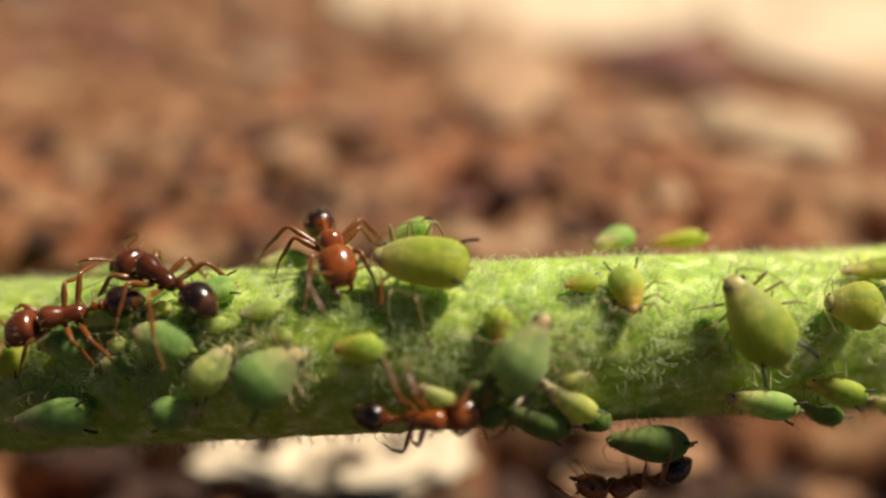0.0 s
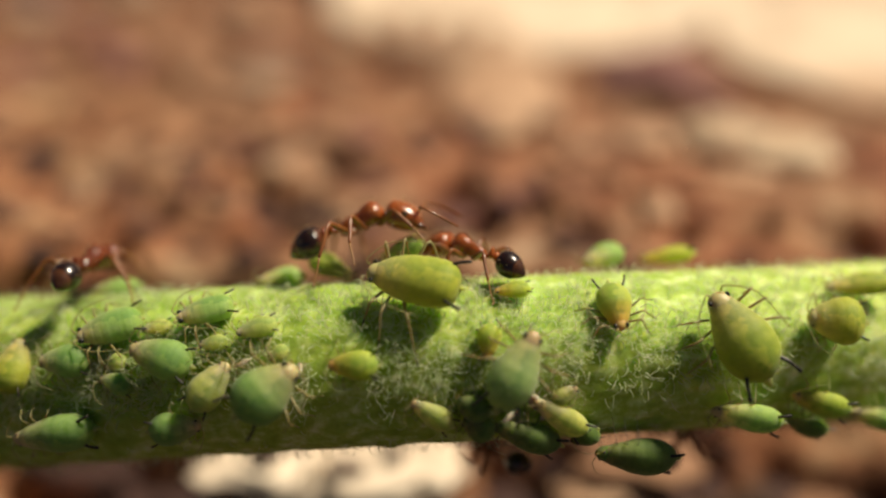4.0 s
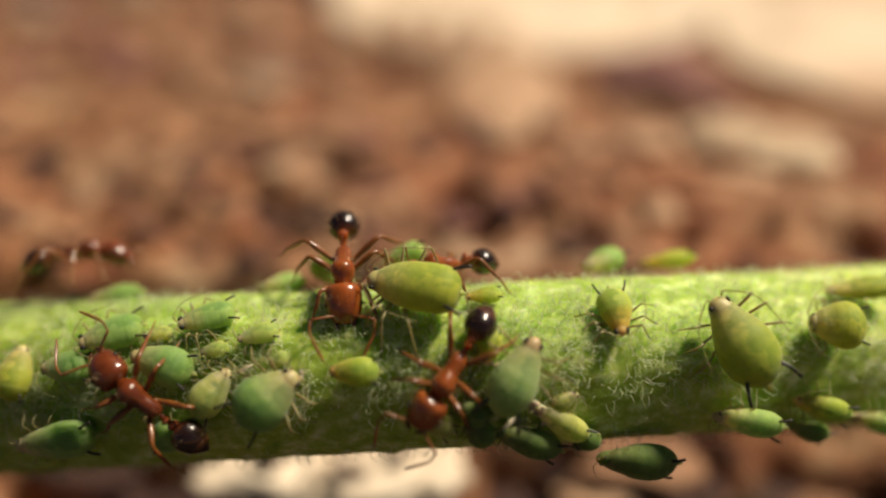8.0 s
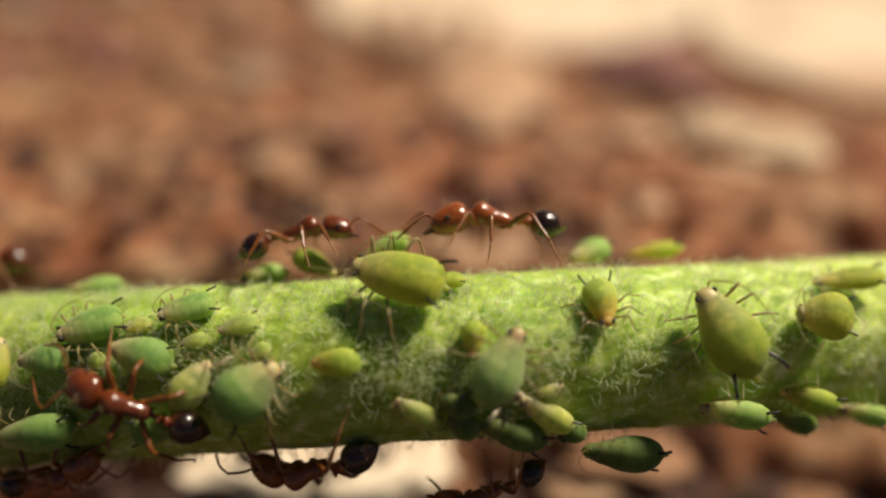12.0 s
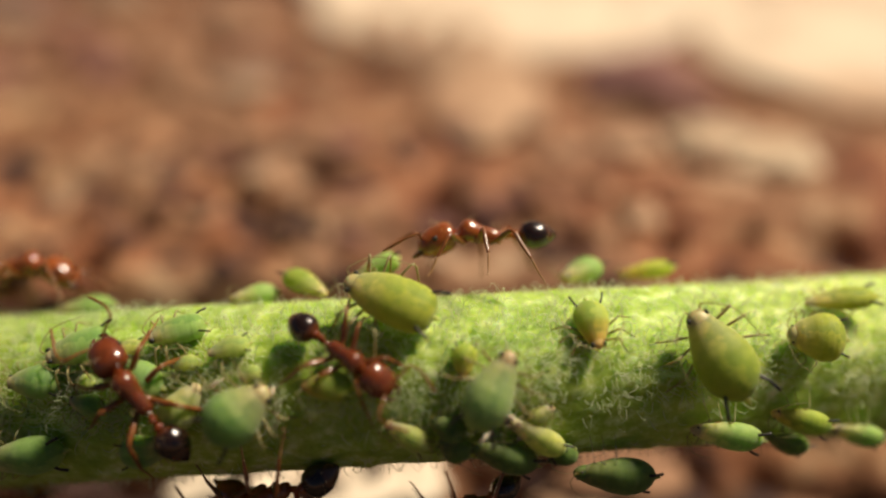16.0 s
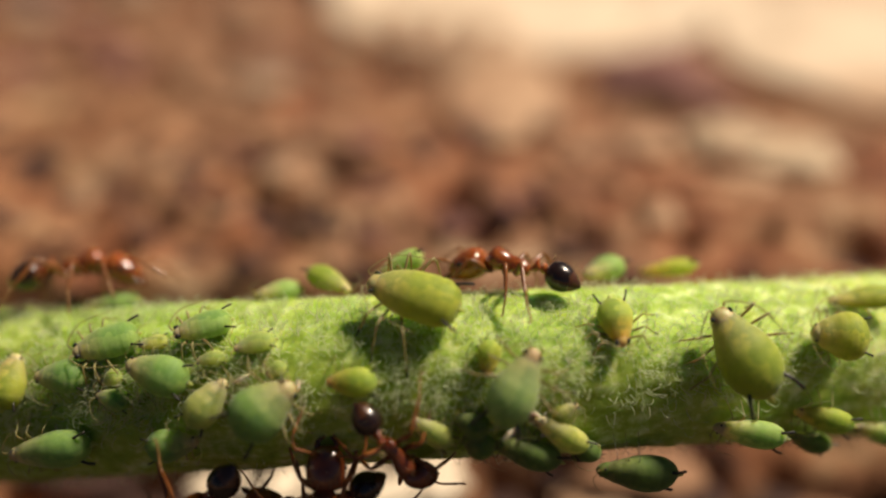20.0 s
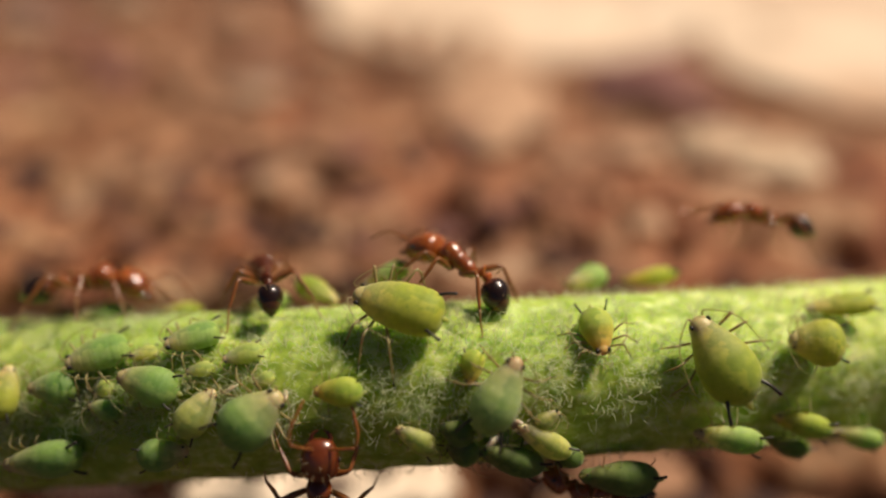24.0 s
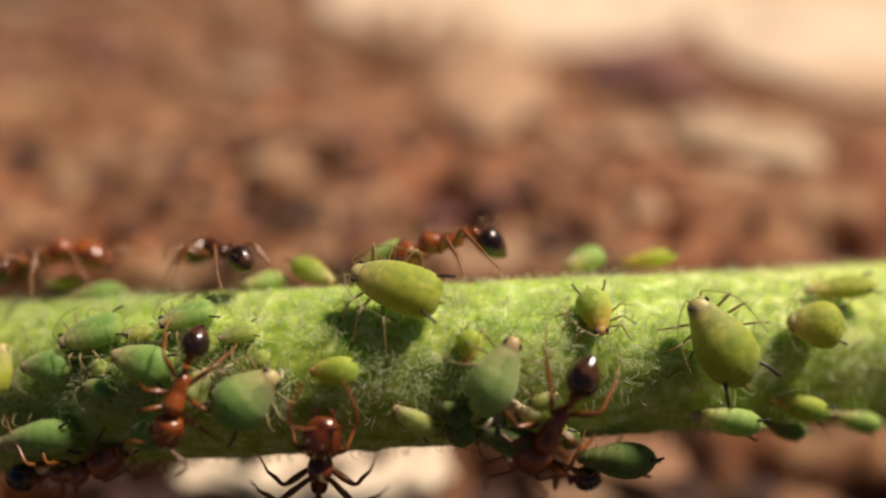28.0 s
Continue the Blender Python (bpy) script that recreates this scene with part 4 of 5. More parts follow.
# ---- ants ----
def ant(label, size=1.0, red=None, tail=None, nod=-18, droop=-14, skull=1.06):
    """An ant: x towards the head, z away from the stem, the origin in its thorax."""
    red, tail = red or ANT_RED, tail or GASTER
    root = new("ant")
    root.empty_display_size = 0.0005
    tagged(root, label, "ant", "ants on the stem")
    k = size
    S4 = Matrix.Scale(k, 3)

    def about(point, tilt, grow=1.0):
        p = Vector(point)
        spin = Matrix.Rotation(radians(-tilt), 3, "Y")
        return lambda q: S4 @ (p + spin @ ((q - p) * grow))

    def put(name, shape, material, parent, turn=None, label=""):
        shape.v = [tuple((turn(Vector(q)) if turn else S4 @ Vector(q))) for q in shape.v]
        return part(name, shape, material, parent, label)

    put("thorax", Shape().loft(((-0.59, -0.07, .07, .08), (-0.55, -0.05, .14, .14), (-0.44, -0.01, .175, .18), (-0.28, 0.02, .185, .195), (-0.12, 0.04, .19, .21), (0.05, 0.09, .235, .255), (0.22, 0.12, .265, .275), (0.36, 0.08, .235, .245), (0.47, 0.02, .14, .155), (0.53, 0.0, .09, .10)), 16, 4), red, root)
    rear = about((-0.62, 0, 0), -droop * 0.4)
    put("petiole", Shape().loft(((-0.55, -0.05, .06, .06), (-0.63, -0.02, .055, .055), (-0.70, 0.03, .075, .10), (-0.76, 0.11, .105, .17), (-0.81, 0.05, .08, .09), (-0.86, 0.0, .05, .05)), 14, 4), red, root, rear)
    put("postpetiole", Shape().loft(((-0.84, 0.0, .05, .05), (-0.89, 0.04, .115, .12), (-0.95, 0.05, .13, .135), (-1.03, 0.0, .08, .08)), 14, 4), red, root, rear)
    end = about((-1.00, 0, 0), -droop, 0.94)
    put("gaster", Shape().loft(((-0.98, 0.0, .06, .06), (-1.03, 0.0, .21, .20), (-1.14, 0.0, .33, .315), (-1.32, -0.01, .385, .37), (-1.54, -0.02, .345, .335), (-1.74, -0.03, .23, .225), (-1.86, -0.05, .115, .115), (-1.93, -0.06, .035, .035)), 24, 6, None, 0.018, 3), tail, root, end, "glossy gaster")
    face = about((0.52, 0, 0.04), nod, skull)
    fuzz, rnd = Shape(), random.Random(len(label))
    for x, z, ry, rz, turn, count in ((0.22, 0.10, .25, .25, None, 9), (-0.45, 0.03, .2, .21, None, 6), (0.86, 0.04, .37, .30, face, 12), (-1.2, 0, .30, .28, end, 9), (-1.55, -0.02, .31, .29, end, 9)):
        for i in range(count):
            w = rnd.uniform(-1.5, 1.5)
            p = Vector((x + rnd.uniform(-0.14, 0.14), ry * math.sin(w), z + rz * math.cos(w) * 0.95))
            q = p + Vector((rnd.uniform(-0.09, 0.03), 0.16 * math.sin(w), 0.17 * math.cos(w)))
            first = len(fuzz.v)
            fuzz.tube([p, (p + q) / 2 + Vector((0.02, 0, 0.01)), q], (0.0045, 0.0035, 0.0015), 3, 1)
            fuzz.v[first:] = [tuple((turn(Vector(c)) if turn else S4 @ Vector(c))) for c in fuzz.v[first:]]
    part("bristles", fuzz, BRISTLE, root, "fine pale bristles")
    head = put("head", Shape().loft(((0.50, 0.04, .10, .09), (0.54, 0.05, .27, .20), (0.63, 0.05, .35, .285), (0.80, 0.04, .375, .31), (0.98, 0.02, .365, .295), (1.14, 0.0, .32, .245), (1.25, -0.02, .235, .165), (1.30, -0.03, .14, .09), (1.32, -0.03, .05, .04)), 22, 5), red, root, face)
    for side in (-1, 1):
        put("eye", Shape().blob((0.93, side * 0.362, 0.09), (0.06, 0.032, 0.052), 10), APHID_BLACK, head, face)
        put("mandible", Shape().tube([(1.21, side * 0.18, -0.07), (1.36, side * 0.17, -0.11), (1.46, side * 0.05, -0.13)], (0.06, 0.05, 0.02), 7), ANT_BROWN, head, face)
        joint = face(Vector((1.18, side * 0.11, 0.11))) / k
        scape = Shape().tube([(0, 0, 0), (0.10, side * 0.20, 0.12), (0.22, side * 0.55, 0.20)], (0.03, 0.028, 0.034), 6)
        whip = Shape().tube([(0.22, side * 0.55, 0.20), (0.45, side * 0.58, 0.05), (0.72, side * 0.46, -0.18), (0.92, side * 0.36, -0.36)], (0.024, 0.026, 0.034, 0.022), 6)
        for s in (scape, whip):
            s.v = [tuple(k * c for c in q) for q in s.v]
        feeler = part("antenna", scape, ANT_LEG, root, "", joint * k)
        part("antenna_club", whip, ANT_LEG, feeler)
        for i, (x0, knee, ankle, toe) in enumerate((
                (0.30, (0.34, 0.46, 0.22), (0.62, 0.74, -0.24), (0.80, 0.90, -0.62)),
                (-0.02, (-0.06, 0.62, 0.30), (-0.14, 1.02, -0.24), (-0.12, 1.22, -0.70)),
                (-0.30, (-0.50, 0.58, 0.36), (-0.92, 0.98, -0.22), (-1.22, 1.14, -0.72)))):
            hip = Vector((x0, side * 0.12, -0.14)) * k
            kn, an, to = (Vector((p[0], side * p[1], p[2])) * k for p in (knee, ankle, toe))
            limb = Shape().tube([(0, 0, 0), kn * 0.18 + Vector((0, 0, -0.05 * k)), kn * 0.62, kn, (kn + an) / 2, an], (0.08 * k, 0.056 * k, 0.076 * k, 0.042 * k, 0.05 * k, 0.03 * k), 8, 4)
            leg = part("leg", limb, ANT_LEG, root, "", hip)
            part("tarsus", Shape().tube([an, an * 0.55 + to * 0.45 + Vector((0, 0, -0.03)), to, to + Vector((0.05, side * 0.08, -0.01))], (0.028 * k, 0.021 * k, 0.017 * k, 0.010 * k), 6, 3), ANT_TARSUS, leg)
    return root


ants = {}
ants['leaver'] = ant('red-brown ant with a black gaster leaving along the stem', size=1.14, red=ANT_BROWN)
ants['near_left'] = ant('reddish ant with a dark banded gaster climbing the stem', size=1.04, red=ANT_RED)
ants['tender'] = ant('red-brown ant tending aphids low on the stem', size=1.09)
ants['descender'] = ant('red ant with a black gaster walking down to the underside', size=1.11, red=ANT_AMBER, nod=-28)
ants['under_runner'] = ant('dark red ant running along the underside of the stem', size=0.93, red=ANT_AMBER)
ants['under_left'] = ant('dark ant with a glossy black gaster under the stem', size=0.92, red=ANT_AMBER)
ants['behind'] = ant('reddish ant half hidden behind the large aphid', size=0.92, red=ANT_AMBER)
ants['crosser'] = ant('red-brown ant with a dark gaster crossing the stem', size=1.05, red=ANT_AMBER, droop=-22)
ants['milker'] = ant('orange-red ant with a black gaster milking the large aphid', size=1.04, red=ANT_AMBER, nod=-20, droop=-6, skull=1.2)
ants['wanderer'] = ant('brown ant with a round black gaster wandering down the stem', size=0.95, red=ANT_RED)
ants['passer'] = ant('reddish ant passing behind the crest of the stem', size=1.1, red=ANT_AMBER, tail=ANT_BROWN)
ants['crest_ant'] = ant('amber-red ant standing on the crest of the stem', size=1.14, red=ANT_AMBER, nod=-25)
ants['turner'] = ant('dark brown ant with a shining black gaster turning about', size=0.92, red=ANT_BROWN)
ants['upward'] = ant('dark red ant climbing up from the underside', size=1.14, red=ANT_RED, nod=-5)
ants['hurrier'] = ant('red ant with a dark gaster hurrying over the stem', size=0.92, red=ANT_AMBER)
ants['head_down'] = ant('orange-red ant with a raised black gaster', size=1.12, red=ANT_AMBER)
ants['quick'] = ant('small red ant hurrying up the stem', size=0.93)
ants['racer'] = ant('red ant racing down under the stem', size=1.14, red=ANT_AMBER)
ants['darter'] = ant('reddish ant darting across the stem', size=1.14, red=ANT_AMBER)
ants['under_resting'] = ant('dark ant resting under the stem', size=0.92, red=ANT_AMBER)
ants['under_mate'] = ant('dark red ant clinging under the stem', size=0.92, red=ANT_AMBER)
ants['under_far_left'] = ant('red ant clinging under the shaded stem', size=1.01, red=ANT_AMBER)


# ---- movement ----
def gait(thing, rows):
    """Steps of the legs and sweeps of the feelers, as far and as fast as the ant goes."""
    legs = [o for o in thing.children if o.name.startswith("leg")]
    feelers = [o for o in thing.children if o.name.startswith("antenna")]
    times, place = [r[0] for r in rows], [Vector(r[1:4]) for r in rows]
    way, gone, marks = 0.0, [], []
    for i, p in enumerate(place):
        way += (p - place[i - 1]).length if i else 0.0
        gone.append(way)
    t, last = 0.0, None
    while t <= 28.001:
        q = float(np.interp(t, times, gone))
        if last is None or abs(q - last) > 0.02 or t > 27.9:
            marks.append((round(t, 2), q))
        last = q
        t += 0.2
    shift = noise.noise((rows[0][1], rows[0][2], 2.0)) * 3
    for n, leg in enumerate(legs):
        phase = (0.0 if n in (0, 2, 4) else math.pi) + shift
        rest = leg.location / MM
        keys = []
        for t, q in marks:
            a = 2 * math.pi * q / 1.5 + phase
            keys.append((t, at_mm(*rest, 9 * max(0.0, math.sin(a)) * (1 if n < 3 else -1), 0, 15 * math.cos(a))))
        walk(leg, keys if len(keys) > 1 else [keys[0], (28.0, keys[0][1])])
    for n, feeler in enumerate(feelers):
        rest = feeler.location / MM
        walk(feeler, [(t / 2, at_mm(*rest, 6 * math.sin(t * 1.7 + n * 2 + shift), 10 * math.sin(t * 1.1 + n + shift), 9 * math.sin(t * 1.4 + n * 1.3 + shift))) for t in range(0, 57, 2)])


def droop_gaster(thing, size, rows):
    """Bends the gaster of an ant down at its waist, in degrees."""
    gaster = next(o for o in thing.children if o.name.startswith("gaster"))
    keys = []
    for t, bend in rows:
        a = radians(bend)
        keys.append((t, at_mm(-size * (1 - math.cos(a)), 0, size * math.sin(a), 0, -bend, 0)))
    walk(gaster, keys)


def creep(thing, rows):
    walk(thing, [(t, at_mm(*bend(Vector(m[:3])), *m[3:])) for t, *m in rows])


def crawl(thing, rows):
    creep(thing, rows)
    gait(thing, rows)


def motions():
    # red-brown ant with a black gaster leaving along the stem
    crawl(ants['leaver'], [
        (0, -6.68, -0.40, 11.46, 4, 3, 143), (0.5, -6.93, -0.10, 11.72, 12, 6, 135), (1, -8.10, 0.20, 11.90, 30, 4, -178),
        (1.5, -13.51, 0.60, 11.30, 34, 1, -179), (2, -16.46, 0.59, 10.73, 23, 6, 172), (28, -16.46, 0.59, 10.73, 23, 6, 172),
    ])
    # reddish ant with a dark banded gaster climbing the stem
    crawl(ants['near_left'], [
        (0, -8.44, -1.68, 11.28, -28, 9, -166), (0.5, -8.60, -1.87, 11.12, -27, 20, -146), (1, -8.72, -1.71, 11.23, -22, 20, -141),
        (1.5, -8.77, -1.93, 11.13, -34, 5, -175), (2, -8.45, -1.84, 11.15, -22, -27, 131), (2.5, -8.12, -1.88, 11.12, -1, -37, 90),
        (3, -8.29, -1.32, 11.25, -7, -27, 105), (3.5, -8.13, -0.66, 11.39, -1, -15, 85), (3.85, -8.40, 0.53, 11.44, -4, 14, 86),
        (4.2, -8.64, 1.69, 10.96, -15, 38, 71), (4.47, -8.54, 2.58, 9.69, -23, 67, 68), (4.73, -8.42, 2.72, 8.14, -144, 76, -53),
        (5, -8.28, 2.07, 6.74, -165, 48, -71), (28, -8.28, 2.07, 6.74, -165, 48, -71),
    ])
    # red-brown ant tending aphids low on the stem
    crawl(ants['tender'], [
        (0, -7.98, 2.04, 6.71, -165, 47, -71), (4.3, -7.98, 2.04, 6.71, -165, 47, -71), (4.65, -7.69, 0.28, 5.73, -177, 9, -83),
        (5, -7.44, -1.71, 6.10, 177, -30, -78), (5.5, -7.45, -2.51, 6.77, -176, -50, -91), (5.75, -7.30, -3.12, 8.67, -106, -80, -162),
        (6, -7.18, -2.41, 10.46, -37, -44, 140), (6.5, -6.89, -2.41, 10.58, -41, -35, 149), (7, -6.79, -2.38, 10.60, -43, -31, 153),
        (7.5, -6.72, -2.43, 10.53, -44, -34, 152), (8, -6.72, -2.53, 10.41, -48, -33, 156), (8.5, -6.41, -2.53, 10.37, -47, -39, 152),
        (9, -6.44, -2.67, 10.17, -53, -39, 157), (9.5, -6.41, -2.73, 10.07, -58, -36, 162), (10, -6.18, -2.64, 10.16, -51, -44, 154),
        (10.5, -6.44, -2.72, 10.04, -57, -38, 161), (11, -6.44, -2.76, 9.97, -59, -38, 163), (11.5, -6.36, -2.73, 10.14, -58, -29, 165),
        (12, -6.55, -2.77, 10.17, -59, -20, 170), (12.5, -6.27, -2.53, 10.46, -50, -28, 160), (14.5, -6.39, -2.27, 10.70, -39, -32, 149),
        (15, -6.44, -2.36, 10.64, -43, -29, 154), (15.5, -6.53, -2.45, 10.60, -48, -21, 164), (16, -6.20, -2.20, 10.73, -34, -37, 141),
        (16.5, -6.39, -2.27, 10.77, -42, -24, 157), (17, -6.08, -2.19, 10.76, -34, -36, 141), (17.5, -6.57, -2.43, 10.64, -47, -20, 164),
        (18, -6.51, -2.78, 10.17, -60, -18, 171), (18.5, -6.29, -3.12, 9.34, -78, 0, -179), (19, -5.97, -3.15, 8.98, -85, 19, -177),
        (19.5, -5.43, -3.06, 8.13, -104, 26, 177), (20, -5.65, -2.79, 7.45, -127, 53, 156), (20.17, -5.54, -1.45, 6.11, -177, 28, 103),
        (20.33, -5.49, 0.44, 5.86, 177, -16, 95), (20.5, -5.48, 2.11, 6.81, -172, -49, 79), (28, -5.48, 2.11, 6.81, -172, -49, 79),
    ])
    # red ant with a black gaster walking down to the underside
    crawl(ants['descender'], [
        (0, -2.84, 0.65, 11.59, -2, -11, -73), (0.5, -2.69, 0.25, 11.45, -1, -2, -63), (1, -2.65, -0.03, 11.35, 2, 1, -77),
        (1.5, -2.65, 0.05, 11.35, 1, -3, -72), (2, -2.73, 0.17, 11.42, 0, -1, -68), (2.25, -2.62, 0.92, 11.47, -15, -13, -32),
        (2.5, -2.51, 1.67, 11.52, -34, -13, 7), (3, -2.00, 1.85, 11.86, -34, -14, 7), (3.5, -1.95, 1.89, 11.94, -34, -15, 8),
        (5.5, -2.10, 1.88, 11.92, -35, -19, 10), (6, -2.68, 1.84, 11.81, -38, -27, 14), (6.5, -2.36, 1.83, 11.80, -39, -29, 16),
        (7, -2.30, 1.84, 11.80, -38, -28, 16), (7.5, -2.57, 1.71, 11.51, -37, -21, 12), (7.75, -2.49, 1.11, 11.62, -9, -12, -41),
        (8, -2.40, 0.51, 11.72, 2, 13, -86), (8.5, -2.38, -0.16, 11.32, 2, 7, -97), (9, -2.10, -1.72, 10.89, -2, 31, -94),
        (9.5, -1.72, -2.09, 10.71, 14, 40, -71), (10, -2.26, -2.64, 9.92, -19, 63, -110), (10.5, -2.29, -2.28, 8.10, -114, 55, 167),
        (11, -2.48, -2.36, 7.90, -116, 48, 168), (11.5, -2.50, -2.43, 7.67, -119, 41, 170), (12, -2.96, -2.27, 7.51, -124, 23, 170),
        (12.5, -3.27, -2.31, 7.35, -125, 20, 174), (14.5, -3.92, -2.22, 6.99, -131, 6, -173), (15, -3.72, -2.36, 7.18, -126, 17, -180),
        (16, -3.59, -2.33, 7.51, -123, 26, 170), (17, -3.50, -2.35, 7.34, -124, 21, 175), (18, -3.43, -2.34, 7.26, -125, 18, 178),
        (19, -3.38, -2.37, 7.30, -124, 19, 177), (20, -3.30, -2.29, 7.00, -130, 7, -172), (20.33, -3.03, -0.89, 6.20, -170, 23, 136),
        (20.67, -2.79, 0.67, 6.29, 167, -1, 137), (20.83, -2.69, 1.29, 6.73, 148, 7, 171), (21, -2.58, 1.90, 7.18, 136, 24, -157),
        (28, -2.58, 1.90, 7.18, 136, 24, -157),
    ])
    # dark red ant running along the underside of the stem
    crawl(ants['under_runner'], [
        (0, -0.51, -2.63, 9.19, 85, -1, 1), (0.25, 0.14, -2.56, 8.13, 117, 45, 22), (0.5, 0.76, -2.04, 7.16, 132, -2, 1),
        (1, 1.17, -2.14, 7.11, 132, -0, -1), (1.5, 1.03, -2.14, 7.09, 132, 2, -4), (2, 2.59, -2.21, 7.09, 131, -8, 11),
        (2.5, 4.22, -1.99, 7.26, 132, -6, 7), (3, 5.41, -2.14, 7.19, 131, -8, 11), (3.5, 5.84, -2.18, 7.18, 130, -8, 10),
        (3.83, 6.26, -0.65, 6.42, 169, 5, 55), (4.17, 6.64, 0.97, 6.59, -173, -19, 57), (4.5, 7.01, 2.17, 7.56, -133, -17, 15),
        (27.3, 7.01, 2.17, 7.56, -133, -17, 15), (28, 7.01, 2.17, 7.56, -133, -17, 15),
    ])
    # dark ant with a glossy black gaster under the stem
    crawl(ants['under_left'], [
        (0, 4.14, -2.49, 6.93, -130, 7, -171), (0.5, 3.93, -2.56, 6.88, -130, 6, -173), (1, 3.33, -2.51, 6.91, -131, 1, 179),
        (1.5, 2.95, -2.53, 6.87, -131, 1, 179), (2, 2.42, -2.65, 6.80, -130, 2, -179), (2.5, 1.68, -2.60, 6.80, -130, 6, -173),
        (3, 0.99, -2.57, 6.81, -130, 9, -167), (3.5, 1.07, -2.61, 6.80, -129, 9, -167), (3.83, 1.08, -0.89, 6.00, -170, 20, 136),
        (4.17, 1.06, 0.83, 6.26, 167, -7, 136), (4.5, 1.01, 2.01, 7.32, 132, 10, -172), (27.3, 1.01, 2.01, 7.32, 132, 10, -172),
        (28, 1.01, 2.01, 7.32, 132, 10, -172),
    ])
    # reddish ant half hidden behind the large aphid
    crawl(ants['behind'], [
        (0, 2.51, 2.08, 7.42, 130, 2, -178), (1, 2.31, 2.07, 7.41, 131, 10, -172), (1.17, 1.85, 2.71, 8.82, 103, -46, 168),
        (1.33, 1.42, 2.43, 10.38, 60, -45, -164), (1.42, 1.22, 1.85, 10.95, 45, -16, 174), (1.5, 1.03, 1.28, 11.52, 21, 5, 147),
        (2, 0.67, 1.09, 11.44, 14, 12, 133), (2.5, 0.41, 1.19, 11.51, 17, 6, 137), (3, 0.52, 1.54, 11.48, 31, -7, 161),
        (3.5, 0.54, 1.35, 11.52, 22, 2, 144), (5.5, 0.76, 1.25, 11.43, 21, 10, 146), (6, 0.57, 1.37, 11.49, 22, 4, 145),
        (7, 0.19, 1.35, 11.33, 26, 10, 155), (8, -0.11, 0.92, 11.43, 20, -8, -152), (8.5, -0.18, 1.06, 11.39, 21, -9, -144),
        (9, -0.33, 1.09, 11.39, 22, -8, -145), (9.07, -0.38, 1.68, 10.85, 45, 16, -173), (9.13, -0.42, 2.26, 10.31, 57, 47, 165),
        (9.27, -0.47, 2.60, 8.76, 107, 51, -161), (9.4, -0.49, 1.99, 7.30, 130, 2, -178), (28, -0.49, 1.99, 7.30, 130, 2, -178),
    ])
    # red-brown ant with a dark gaster crossing the stem
    crawl(ants['crosser'], [
        (0, 5.01, 2.12, 7.48, 133, 17, -165), (3.9, 5.01, 2.12, 7.48, 133, 17, -165), (4.13, 5.48, 0.65, 6.65, 177, 6, -117),
        (4.37, 5.92, -1.03, 6.90, -166, -32, -115), (4.6, 6.30, -2.20, 8.14, -131, -50, -144), (5.05, 4.54, -2.30, 9.99, -50, -64, 144),
        (5.5, 2.77, -1.11, 11.32, -22, -21, 140), (6, 1.10, 0.50, 11.26, 4, 4, 124), (6.5, 0.86, 0.59, 11.34, 4, 8, 119),
        (7, 0.61, 1.08, 11.77, 8, -4, 117), (7.5, 0.76, 0.62, 11.30, 7, 8, 126), (7.62, 0.59, -0.08, 11.29, -8, 17, -177),
        (7.75, 0.41, -0.78, 11.29, -7, 35, -117), (8, 0.09, -1.97, 10.48, -34, 39, -134), (8.5, 0.58, -2.52, 9.16, 77, 64, -12),
        (8.75, 1.40, -2.48, 9.49, 78, 20, -2), (9, 2.22, -2.43, 9.83, 72, -23, 7), (9.4, 4.55, -2.41, 10.72, 54, -30, 19),
        (9.6, 5.32, -2.32, 11.50, 41, -26, 25), (9.8, 6.45, -1.36, 12.21, 20, -21, 40), (10, 7.05, -0.77, 12.46, 11, -15, 43),
        (10.2, 7.65, 1.12, 12.30, -10, 3, 62), (10.4, 8.13, 0.79, 12.09, -9, 4, 51), (10.6, 8.77, 0.62, 11.92, -9, -0, 18),
        (10.8, 10.03, -0.48, 11.91, 17, -2, 2), (11, 12.05, -0.40, 12.00, 16, -1, -2), (11.2, 13.44, 1.03, 12.08, -11, 10, 50),
        (11.4, 14.86, 2.27, 11.45, -45, -2, 2), (27.3, 14.86, 2.27, 11.45, -45, -2, 2), (28, 14.86, 2.27, 11.45, -45, -2, 2),
    ])
